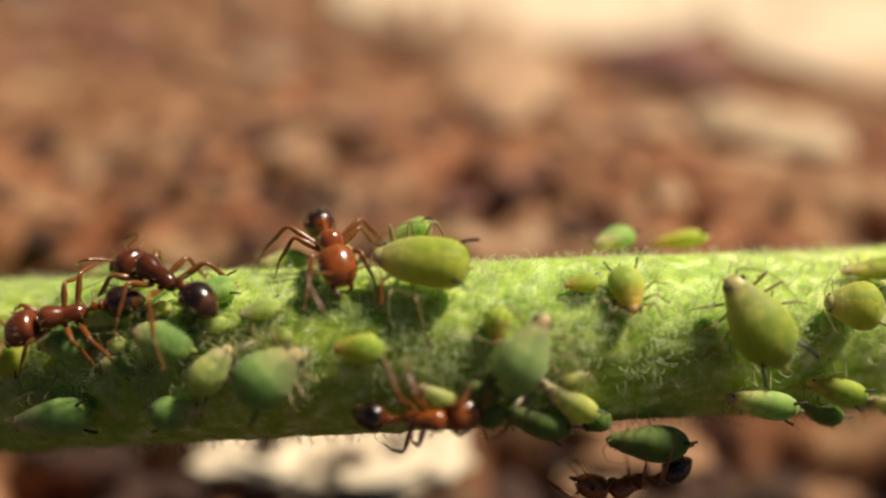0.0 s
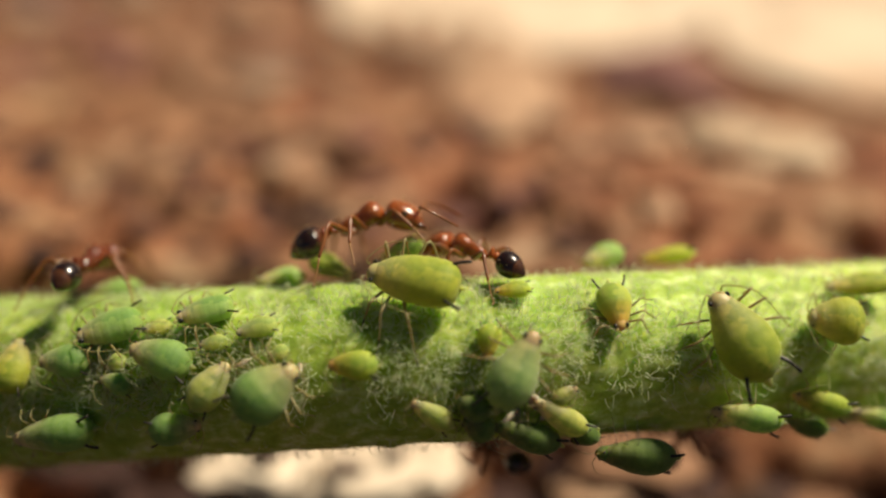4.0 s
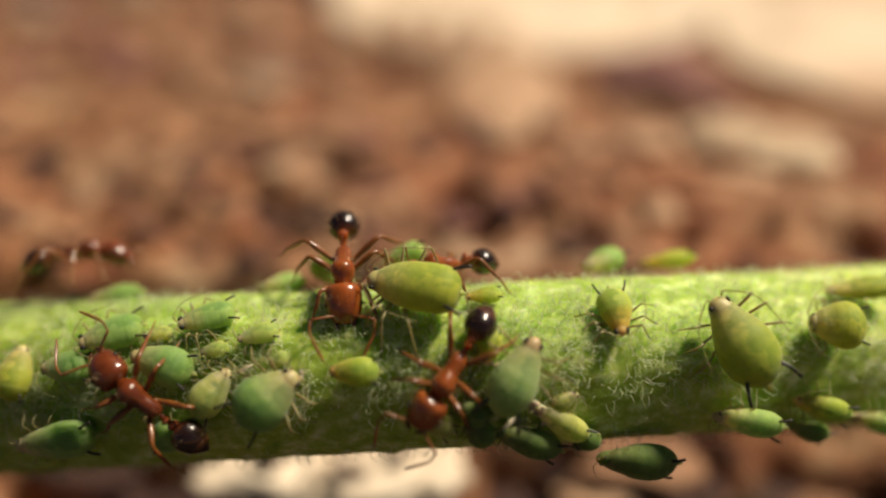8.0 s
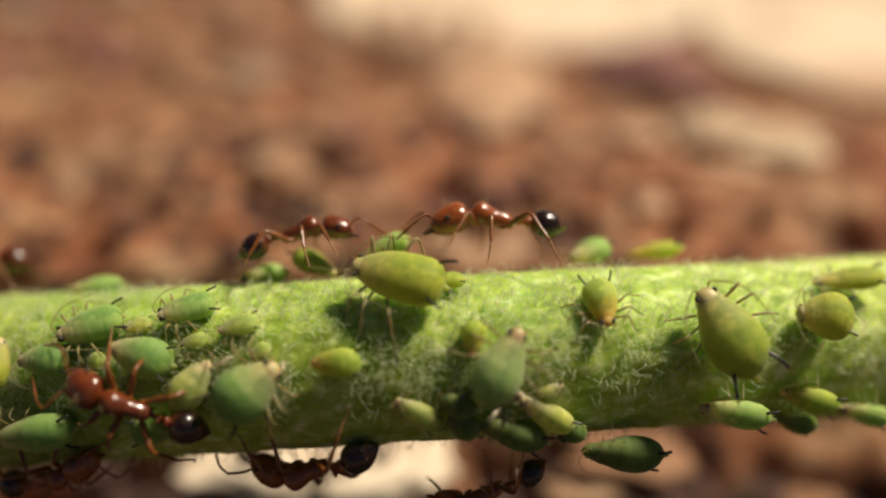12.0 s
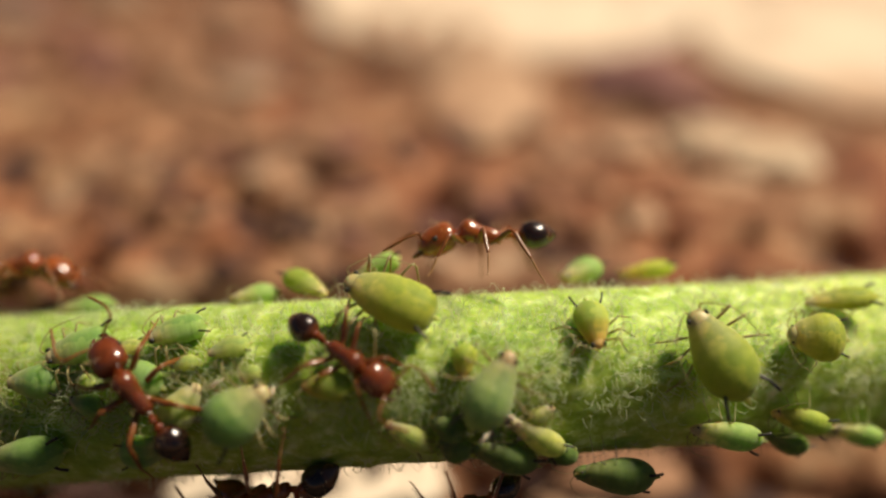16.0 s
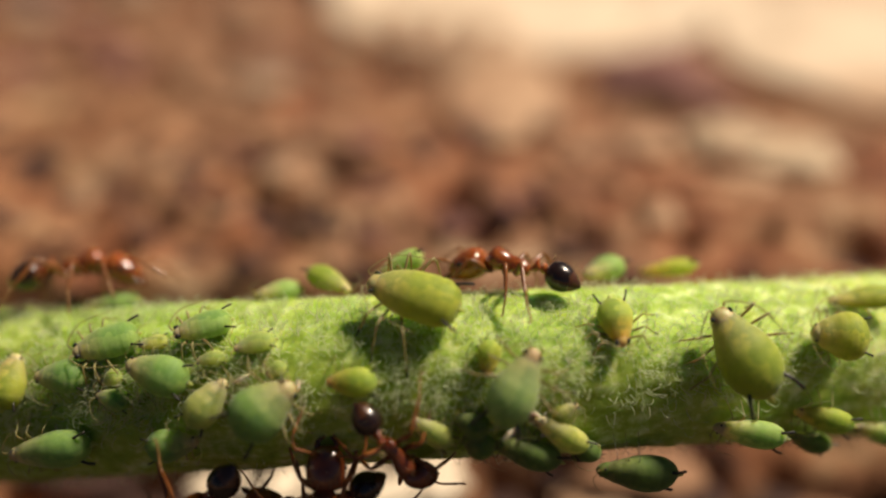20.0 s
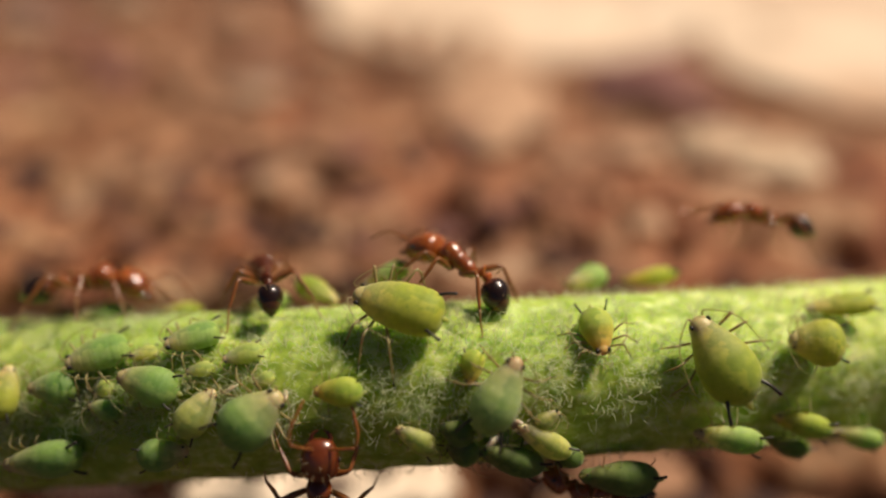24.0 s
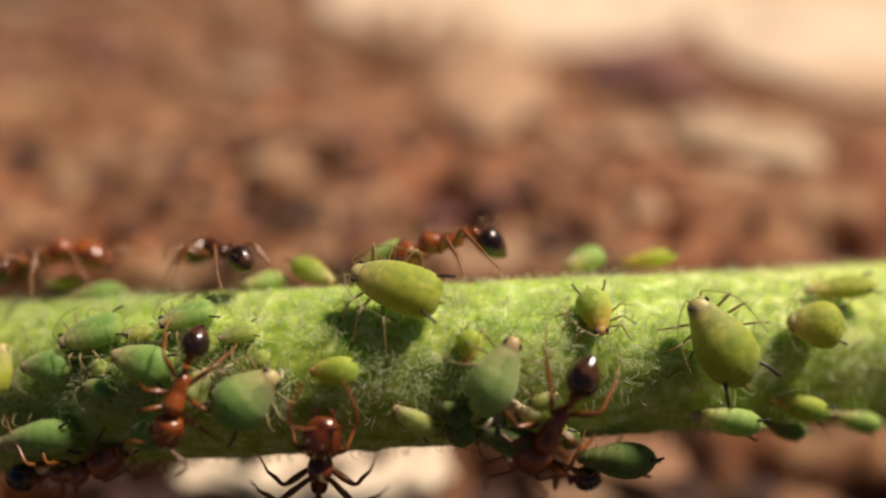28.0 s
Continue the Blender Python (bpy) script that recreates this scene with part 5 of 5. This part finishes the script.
    # orange-red ant with a black gaster milking the large aphid
    crawl(ants['milker'], [
        (0, 16.85, 2.33, 11.53, 45, 2, -178), (8.3, 16.85, 2.33, 11.53, 45, 2, -178), (9, 14.86, 2.27, 11.45, 45, 2, -178),
        (9.6, 12.12, 2.29, 12.50, 33, -0, -180), (10, 9.31, 2.11, 12.23, 33, -1, 180), (10.5, 7.97, 2.15, 12.30, 33, -1, -180),
        (11, 1.60, 1.86, 11.82, 33, -2, 179), (11.5, 1.58, 1.87, 11.81, 34, -6, 178), (12, 1.50, 1.89, 11.88, 33, -6, 178),
        (12.5, 1.38, 1.86, 11.83, 34, -6, 178), (14.5, 1.57, 1.90, 11.84, 34, -1, 180), (15, 1.47, 1.92, 11.85, 34, -1, -180),
        (15.5, 1.45, 2.00, 11.97, 34, -1, 180), (16, 1.42, 1.99, 11.92, 34, -1, -180), (16.5, 1.44, 1.95, 11.84, 34, 1, -179),
        (17, 1.23, 1.96, 11.88, 34, -2, 180), (17.5, 1.43, 1.88, 11.71, 35, -0, -180), (18, 1.61, 1.80, 11.56, 35, 5, -177),
        (18.5, 1.92, 1.65, 11.27, 36, 6, -177), (19, 1.79, 1.50, 11.42, 31, 3, 169), (19.5, 1.61, 1.31, 11.54, 23, 5, 155),
        (20, 1.54, 1.27, 11.49, 24, 7, 157), (20.5, 1.59, 1.23, 11.54, 21, 6, 151), (21, 1.33, 1.38, 11.62, 24, 2, 152),
        (21.5, 0.85, 1.33, 11.67, 20, 1, 145), (23.5, 0.51, 1.93, 11.75, 38, -19, 170), (24, 0.70, 1.42, 11.82, 20, -6, 140),
        (24.5, 1.13, 1.16, 11.73, 12, -1, 127), (25, 0.93, 1.31, 11.82, 18, -5, 139), (25.5, 0.92, 1.48, 11.92, 21, -11, 142),
        (26, 0.70, 1.91, 11.81, 37, -21, 169), (26.5, 0.58, 1.92, 11.80, 37, -20, 170), (27, 0.36, 1.90, 11.76, 35, -8, 176),
        (27.5, 0.42, 1.85, 11.68, 35, -0, -180), (28, 0.33, 1.74, 11.47, 36, 14, -172),
    ])
    # brown ant with a round black gaster wandering down the stem
    crawl(ants['wanderer'], [
        (0, -17.11, 1.37, 10.17, -45, -2, 2), (5.3, -17.11, 1.37, 10.17, -45, -2, 2), (6, -12.53, 1.37, 10.99, -35, -4, 2),
        (6.5, -10.63, 1.41, 11.06, -35, -3, 2), (7, -10.27, 1.46, 11.13, -35, -2, 1), (7.5, -9.66, 1.50, 11.19, -34, -2, 1),
        (8, -8.96, 1.60, 11.40, -34, -4, 3), (8.5, -8.50, 1.51, 11.22, -35, 9, -4), (9, -8.48, 1.38, 11.09, -36, 19, -13),
        (9.5, -8.15, 1.54, 11.30, -34, -2, 1), (10, -5.29, 1.57, 11.36, -35, -14, 8), (10.5, -3.93, 1.62, 11.43, -34, -10, 6),
        (11, -3.48, 1.72, 11.62, -34, -8, 4), (11.5, -3.30, 1.74, 11.64, -34, -8, 4), (12, -3.05, 1.73, 11.62, -34, -11, 6),
        (12.5, -3.29, 1.76, 11.72, -35, -18, 9), (13.5, -3.14, 0.89, 11.52, -14, -16, -32), (14.5, -2.99, 0.03, 11.32, 1, -2, -70),
        (15, -2.32, 0.40, 11.39, -5, -9, -50), (15.5, -2.10, -0.97, 11.33, 19, 6, -25), (16, -1.57, -1.48, 11.02, 29, 17, -33),
        (16.5, -1.20, -1.60, 11.01, 36, 10, -17), (17, -0.92, -1.98, 10.60, 45, 23, -24), (17.5, -0.77, -2.16, 10.29, 49, 33, -28),
        (18, -0.65, -2.24, 10.16, 54, 32, -23), (18.5, -0.34, -2.37, 9.92, 63, 33, -17), (19, -0.38, -2.46, 9.60, 71, 34, -12),
        (19.5, -0.51, -2.52, 9.28, 78, 42, -8), (20, -0.97, -2.53, 8.86, 89, 56, -1), (20.5, -0.81, -2.25, 8.13, 124, 63, 30),
        (21, -0.99, -2.39, 7.94, 122, 67, 29), (21.2, -0.87, -1.25, 6.68, 172, 33, 79), (21.4, -0.81, 0.45, 6.41, 179, -14, 85),
        (21.6, -0.79, 1.96, 7.25, -172, -49, 79), (28, -0.79, 1.96, 7.25, -172, -49, 79),
    ])
    # reddish ant passing behind the crest of the stem
    crawl(ants['passer'], [
        (0, -7.98, 1.78, 7.00, -130, -2, 2), (8.3, -7.98, 1.78, 7.00, -130, -2, 2), (8.53, -7.98, 1.78, 7.00, -147, 40, -45),
        (8.77, -7.98, 1.78, 7.00, 152, 43, -129), (9, -7.98, 1.78, 7.00, 130, 2, -178), (9.33, -7.95, 2.50, 8.30, 103, -48, 171),
        (9.67, -7.90, 2.42, 9.86, 58, -45, -155), (10, -7.82, 1.47, 11.20, 34, -5, 178), (10.5, -8.28, 1.40, 11.05, 34, -2, 179),
        (11, -8.88, 1.38, 11.02, 35, 8, -175), (11.5, -9.53, 1.43, 11.11, 34, 2, -179), (12, -11.48, 1.43, 11.16, 34, -0, -180),
        (13, -16.11, 1.40, 10.21, 45, 2, -178), (28, -16.11, 1.40, 10.21, 45, 2, -178),
    ])
    # amber-red ant standing on the crest of the stem
    crawl(ants['crest_ant'], [
        (0, -17.11, 1.21, 10.32, -40, -2, 2), (13.3, -17.11, 1.21, 10.32, -40, -2, 2), (14, -13.51, 1.34, 10.98, -34, -3, 2),
        (15, -11.18, 1.42, 11.05, -35, -3, 2), (15.5, -10.55, 1.51, 11.17, -35, -3, 2), (16, -9.73, 1.57, 11.26, -35, -2, 1),
        (16.5, -9.70, 1.51, 11.15, -35, -2, 1), (17, -9.57, 1.50, 11.13, -35, -2, 1), (17.5, -9.60, 1.50, 11.14, -35, -3, 2),
        (18, -9.41, 1.53, 11.18, -35, -3, 2), (18.5, -9.13, 1.53, 11.18, -35, -3, 2), (19, -9.18, 1.54, 11.20, -35, -3, 2),
        (19.5, -8.86, 1.56, 11.21, -35, -3, 2), (20, -8.83, 1.55, 11.22, -35, -4, 3), (20.5, -8.67, 1.60, 11.24, -35, -3, 2),
        (21, -8.80, 1.52, 11.08, -36, -2, 1), (21.5, -8.77, 1.63, 11.21, -36, -3, 2), (23.5, -8.72, 1.63, 11.28, -36, -9, 5),
        (24, -8.39, 1.55, 11.15, -36, -3, 2), (24.5, -8.38, 1.55, 11.18, -35, -1, 1), (25, -9.00, 1.58, 11.28, -35, -6, 3),
        (25.5, -9.65, 1.49, 11.12, -35, -3, 2), (26, -10.01, 1.45, 11.06, -35, -3, 2), (26.5, -9.23, 1.50, 11.12, -35, -3, 2),
        (27, -9.06, 1.54, 11.18, -35, -7, 4), (27.5, -9.20, 1.52, 11.17, -35, -8, 4), (28, -9.25, 1.56, 11.26, -35, -9, 5),
    ])
    # dark brown ant with a shining black gaster turning about
    crawl(ants['turner'], [
        (0, -5.98, 1.84, 7.08, -176, 50, -86), (21.8, -5.98, 1.84, 7.08, -176, 50, -86), (21.92, -5.93, 2.04, 7.60, 124, 30, -144),
        (22.03, -5.87, 2.25, 8.13, 101, -12, -165), (22.15, -5.81, 2.46, 8.65, 87, -59, -174), (22.32, -5.71, 2.22, 9.47, 72, -1, 173),
        (22.5, -5.61, 1.99, 10.28, 33, 47, 135), (23.5, -4.61, 1.14, 11.47, 17, -0, 137), (24, -4.06, 1.36, 11.51, 5, 17, 106),
        (24.5, -3.56, 1.77, 11.55, 0, 13, 95), (25, -3.55, 1.74, 11.53, -3, 8, 91), (25.5, -3.73, 1.73, 11.53, 3, 12, 100),
        (26, -4.40, 1.66, 11.39, 16, 14, 121), (26.5, -4.63, 1.65, 11.35, 21, 13, 132), (27, -5.28, 1.65, 11.35, 25, 26, 141),
        (27.5, -5.22, 1.70, 11.47, 28, 19, 151), (28, -5.24, 1.65, 11.37, 24, 23, 139),
    ])
    # dark red ant climbing up from the underside
    crawl(ants['upward'], [
        (0, -3.48, 1.88, 7.14, -177, 49, -86), (17.8, -3.48, 1.88, 7.14, -177, 49, -86), (18.5, -3.48, 1.88, 7.14, -177, 49, -86),
        (18.83, -3.45, 0.48, 6.12, -177, 17, -84), (19.17, -3.45, -1.37, 6.15, 179, -39, -81), (19.33, -3.48, -2.13, 6.77, 147, -72, -44),
        (19.5, -3.51, -2.90, 7.38, 44, -61, 64), (20, -2.76, -2.94, 7.59, 22, -69, 75), (20.5, -2.87, -2.94, 7.61, 28, -69, 71),
        (21, -3.14, -2.94, 7.49, 19, -66, 79), (21.5, -3.25, -2.89, 7.88, 38, -76, 59), (23.5, -2.51, -2.77, 8.21, 56, -81, 39),
        (24, -2.56, -2.78, 8.17, 50, -82, 45), (24.5, -2.65, -2.81, 8.12, 42, -81, 52), (25, -2.55, -2.72, 8.30, 65, -82, 29),
        (25.5, -2.69, -2.69, 8.35, 69, -83, 24), (26, -2.60, -2.69, 8.36, 71, -83, 22), (26.5, -2.65, -2.66, 8.40, 82, -84, 11),
        (27, -2.60, -2.68, 8.39, 73, -83, 20), (27.5, -2.63, -2.69, 8.36, 68, -83, 26), (28, -2.42, -2.76, 8.21, 54, -82, 40),
    ])
    # red ant with a dark gaster hurrying over the stem
    crawl(ants['hurrier'], [
        (0, 17.85, 1.61, 12.09, 25, 2, -178), (22.5, 17.85, 1.61, 12.09, 25, 2, -178), (23.2, 15.85, 1.76, 11.91, 30, 2, -178),
        (23.5, 12.37, 2.31, 12.29, 35, -6, 177), (24, 8.25, 2.34, 12.47, 35, -10, 176), (24.5, 3.50, 2.57, 13.20, 33, 18, -173),
        (24.75, 0.31, -0.41, 12.79, -1, 16, -119), (25, -2.85, -2.06, 10.93, -37, 24, -150), (25.5, -3.81, -2.42, 10.76, -50, 8, -174),
        (26, -4.32, -2.47, 10.69, -51, 7, -175), (26.5, -5.44, -2.65, 10.44, -56, 12, -172), (27, -6.26, -2.77, 10.23, -57, 22, -166),
        (27.5, -6.23, -2.69, 10.38, -55, 15, -169), (28, -5.40, -2.59, 10.46, -22, 50, -118),
    ])
    # orange-red ant with a raised black gaster
    crawl(ants['head_down'], [
        (0, 18.87, 0.76, 12.37, 5, 2, -178), (23.3, 18.87, 0.76, 12.37, 5, 2, -178), (24, 16.86, 1.15, 12.21, 15, 2, -178),
        (24.5, 14.81, 3.36, 15.33, 32, 34, -171), (25, 12.2, 3.25, 14.75, 34, 30, -169), (25.5, 11.65, 2.01, 13.26, 24, 16, -151),
        (26, 6.80, -0.10, 12.75, -8, 31, -155), (26.25, 6.87, -1.34, 12.03, -5, 29, -104), (26.5, 7.03, -2.03, 11.05, -13, 46, -107),
        (27, 7.18, -1.66, 11.50, -9, 36, -105), (27.5, 6.95, -1.24, 11.65, -15, 23, -121), (27.75, 4.92, -2.16, 10.58, -18, 55, -110),
        (28, 2.89, -2.51, 9.28, -76, 63, -164),
    ])
    # small red ant hurrying up the stem
    crawl(ants['quick'], [
        (0, -3.98, 1.87, 7.12, -148, 39, -46), (5.7, -3.98, 1.87, 7.12, -148, 39, -46), (5.93, -3.65, 0.69, 6.36, -173, 18, -72),
        (6.17, -3.34, -0.71, 6.32, 179, -15, -73), (6.4, -3.07, -1.94, 7.02, 156, -39, -51), (6.6, -2.41, -2.70, 8.44, 132, -71, -39),
        (6.8, -1.79, -2.52, 10.08, 30, -61, 58), (7, -1.19, -1.41, 11.36, 18, -28, 50), (7.2, -0.83, 0.22, 11.66, -4, 4, 75),
        (7.4, -0.43, 1.67, 10.99, -25, 32, 53), (7.6, -0.40, 2.45, 9.88, -38, 63, 51), (7.8, -0.35, 2.57, 8.53, -123, 69, -31),
        (8, -0.29, 2.00, 7.30, -147, 40, -45), (28, -0.29, 2.00, 7.30, -147, 40, -45),
    ])
    # red ant racing down under the stem
    crawl(ants['racer'], [
        (0, 15.92, -0.66, 12.01, -25, 2, -178), (0.5, 13.42, -0.73, 11.91, -25, 2, -178), (1, 7.69, -1.56, 11.60, -38, 6, -174),
        (1.5, 3.24, -2.85, 9.62, -80, 17, -176), (1.62, 3.02, -2.25, 7.56, -143, 45, 140), (1.75, 2.72, -0.51, 6.55, -169, 7, 162),
        (1.88, 2.37, 0.88, 6.60, 168, -14, 126), (2, 2.01, 2.03, 7.36, 132, -13, 168), (28, 2.01, 2.03, 7.36, 132, -13, 168),
    ])
    # reddish ant darting across the stem
    crawl(ants['darter'], [
        (0, -5.98, 1.81, 7.04, -134, 20, -19), (16.9, -5.98, 1.81, 7.04, -134, 20, -19), (17.13, -5.57, 0.19, 6.18, -174, 9, -56),
        (17.37, -5.20, -1.60, 6.61, 162, -29, -51), (17.6, -4.90, -2.67, 8.12, 106, -22, -4), (17.8, -3.27, -2.85, 9.37, 78, -55, 9),
        (18, -1.65, -2.48, 10.68, 54, 5, -4), (18.25, -0.23, -3.38, 8.91, 100, 48, 13), (18.5, 1.17, -2.92, 6.72, 125, -16, 30),
        (18.58, 1.10, -3.14, 7.83, 97, -40, 26), (18.67, 1.02, -3.36, 8.94, 53, -61, 43), (18.83, 0.85, -2.47, 10.76, 14, -42, 73),
        (19, 0.70, -0.84, 11.55, 5, -24, 71), (19.15, 0.97, 0.51, 11.64, -4, 9, 84), (19.3, 1.27, 1.72, 11.06, -11, 39, 77),
        (19.53, 1.29, 2.50, 9.95, -19, 67, 72), (19.77, 1.34, 2.62, 8.60, -147, 76, -55), (20, 1.41, 2.05, 7.37, -165, 48, -71),
        (28, 1.41, 2.05, 7.37, -165, 48, -71),
    ])
    # dark ant resting under the stem
    crawl(ants['under_resting'], [
        (0, 17.11, -1.02, 7.54, -145, 2, -178), (7.3, 17.11, -1.02, 7.54, -145, 2, -178), (8, 15.11, -1.26, 7.60, -140, 2, -178),
        (8.5, 9.83, -1.81, 7.72, -129, 12, 177), (8.75, 7.9, -2.6, 7.75, -124, 4, 176), (9, 5.96, -3.05, 8.00, -112, -3, 174), (9.5, 2.79, -2.75, 7.55, -122, -2, 176),
        (10, 0.71, -2.77, 6.69, -128, 12, -162), (10.5, 1.15, -2.69, 6.77, -129, 10, -166), (12, 1.29, -2.47, 6.91, -129, 11, -165),
        (14.5, 0.82, -2.54, 6.88, -129, 8, -169), (16, 0.86, -2.32, 7.07, -129, 9, -168), (16.33, 1.08, -0.83, 6.26, -170, 19, 135),
        (16.67, 1.26, 0.79, 6.39, 168, -10, 134), (17, 1.41, 2.02, 7.34, 131, 2, -178), (28, 1.41, 2.02, 7.34, 131, 2, -178),
    ])
    # dark red ant clinging under the stem
    crawl(ants['under_mate'], [
        (0, 2.21, 2.04, 7.37, 131, 2, -178), (22.3, 2.21, 2.04, 7.37, 131, 2, -178), (23, 2.21, 2.04, 7.37, 131, 2, -178),
        (23.33, 2.79, 0.82, 6.54, 171, 13, -130), (23.67, 3.35, -0.69, 6.52, -167, -16, -133), (24, 3.86, -2.01, 7.35, -130, -6, 170),
        (24.5, 2.13, -2.23, 7.70, -121, -20, -171), (25, -0.07, -2.04, 7.22, -131, 3, -178), (25.5, 0.19, -2.33, 7.03, -130, 5, -174),
        (26, 0.60, -2.51, 6.92, -129, 8, -169), (27, 2.21, -2.18, 7.18, -130, 3, -177), (28, 2.94, -2.30, 7.79, -118, -33, -171),
    ])
    # red ant clinging under the shaded stem
    crawl(ants['under_far_left'], [
        (0, -10.47, 1.68, 6.86, -131, 5, -5), (4.7, -10.47, 1.68, 6.86, -131, 5, -5), (5.4, -10.47, 1.68, 6.86, -131, 5, -5),
        (5.6, -10.45, -0.06, 5.97, -175, 2, -51), (5.8, -10.48, -1.93, 6.54, 156, -34, -45), (6, -10.58, -2.88, 8.24, 98, -18, -1),
        (6.5, -10.49, -2.90, 8.42, 94, -16, 1), (7, -11.89, -2.87, 7.95, 103, -18, -3), (7.17, -11.63, -2.35, 7.18, 124, 7, 16),
        (7.33, -11.36, -1.82, 6.41, 153, 21, 44), (7.67, -10.89, 0.01, 5.97, -177, -7, 50), (8, -10.47, 1.68, 6.86, -131, 5, -5),
        (9.3, -10.47, 1.68, 6.86, -131, 5, -5), (10, -9.48, 1.71, 6.90, -131, 5, -5), (10.2, -9.42, 0.31, 6.05, -171, 7, -51),
        (10.4, -9.40, -1.33, 6.20, 168, -25, -52), (10.6, -9.43, -2.57, 7.30, 121, -24, -7), (11, -8.94, -2.56, 7.43, 120, -26, -10),
        (12, -8.63, -2.69, 7.85, 111, -25, -8), (12.5, -8.94, -2.55, 7.29, 121, -24, -7), (12.67, -9.09, -1.93, 6.75, 138, -2, 18),
        (12.83, -9.24, -1.31, 6.20, 162, 10, 47), (13.17, -9.59, 0.31, 6.05, -173, -13, 49), (13.5, -9.97, 1.70, 6.88, -131, 5, -5),
        (14.8, -9.97, 1.70, 6.88, -131, 5, -5), (15.5, -9.48, 1.71, 6.90, -131, 5, -5), (15.83, -9.80, 0.11, 6.02, -173, 4, -51),
        (16.17, -10.17, -1.67, 6.38, 162, -30, -49), (16.5, -10.60, -2.77, 7.79, 109, -20, -5), (17.5, -10.39, -2.80, 7.89, 107, -19, -4),
        (17.75, -10.21, -2.26, 7.15, 126, 5, 16), (18, -10.03, -1.72, 6.42, 155, 19, 44), (18.5, -9.73, 0.08, 6.02, -177, -8, 50),
        (19, -9.48, 1.71, 6.90, -131, 5, -5), (23.3, -9.48, 1.71, 6.90, -131, 5, -5), (24, -9.18, 1.72, 6.91, -131, 5, -5),
        (24.33, -9.37, 0.50, 5.96, -168, 13, -48), (24.67, -9.59, -1.12, 5.82, 171, -16, -47), (25, -9.85, -2.62, 6.62, 130, -8, 10),
        (26.5, -9.47, -2.85, 8.26, 98, -16, -1), (28, -8.13, -2.82, 8.31, 98, -14, -0),
    ])
    creep(moving_aphids[0], [
        (0, 2.97, -0.48, 11.30, -14, 3, -174), (0.5, 2.76, -0.48, 11.29, -14, 3, -176), (1, 2.55, -0.54, 11.27, -16, 2, -178),
        (1.5, 2.50, -0.51, 11.28, -15, 3, -176), (2, 2.34, -0.36, 11.30, -11, 3, -176), (2.5, 2.10, -0.29, 11.31, -9, 2, -177),
        (3, 2.02, -0.21, 11.32, -7, 2, -177), (3.5, 1.88, -0.08, 11.32, -3, 2, -177), (5.5, 0.92, -0.19, 11.28, -5, 3, -171),
        (6, 0.87, -0.16, 11.28, -4, 3, -169), (8, 0.95, -0.06, 11.29, -2, 2, -175), (9.5, 0.41, 0.09, 11.27, 2, 2, -170),
        (11, 0.52, 0.18, 11.27, 4, 2, -176), (12.5, 0.30, 0.22, 11.25, 5, 2, 179), (14.5, -1.31, 1.56, 10.54, 45, 2, -178),
        (28, -1.31, 1.56, 10.54, 45, 2, -178),
    ])
    creep(moving_aphids[1], [
        (0, -5.98, 1.56, 7.31, 130, 2, -178), (23.5, -6.29, 1.86, 9.70, 65, 2, -178), (25, -7.10, 1.35, 10.84, 36, 2, -178),
        (26, -7.78, 1.33, 10.82, 36, 3, -178), (27, -8.45, 1.31, 10.77, 36, 4, -178), (28, -9.06, 1.24, 10.67, 36, 4, -177),
    ])
    # the large adult sinks its hind end and lifts it again
    rest = at_mm(-0.70, -0.28, 11.75, -28, 1, 167)
    pivot = Vector((-0.70, -0.28, 11.55)) * MM
    sway = Vector((0.0, 0.82, -0.57))
    walk(nurse, [(t, Matrix.Translation(pivot) @ Matrix.Rotation(radians(turn), 4, sway) @ Matrix.Translation(-pivot) @ rest) for t, turn in (
        (0, 0), (3, 3), (6, 4), (8, 2), (10, 2), (12, 7), (14, 13), (16, 16), (18, 15), (19, 11), (20, 10), (22, 8), (24, 9), (26, 12), (28, 12))])
    droop_gaster(ants['turner'], 0.92, [(0, 0), (22.5, 0), (23.5, 35), (25, 38), (26, 25), (28, 15)])
    droop_gaster(ants['milker'], 1.04, [(0, 0), (14, -12), (18, -14), (19, 2), (20.5, 12), (21.5, 20), (23.5, 34), (24.5, 28), (25.5, 32), (26.5, 40), (27.2, 46), (28, 46)])


motions()
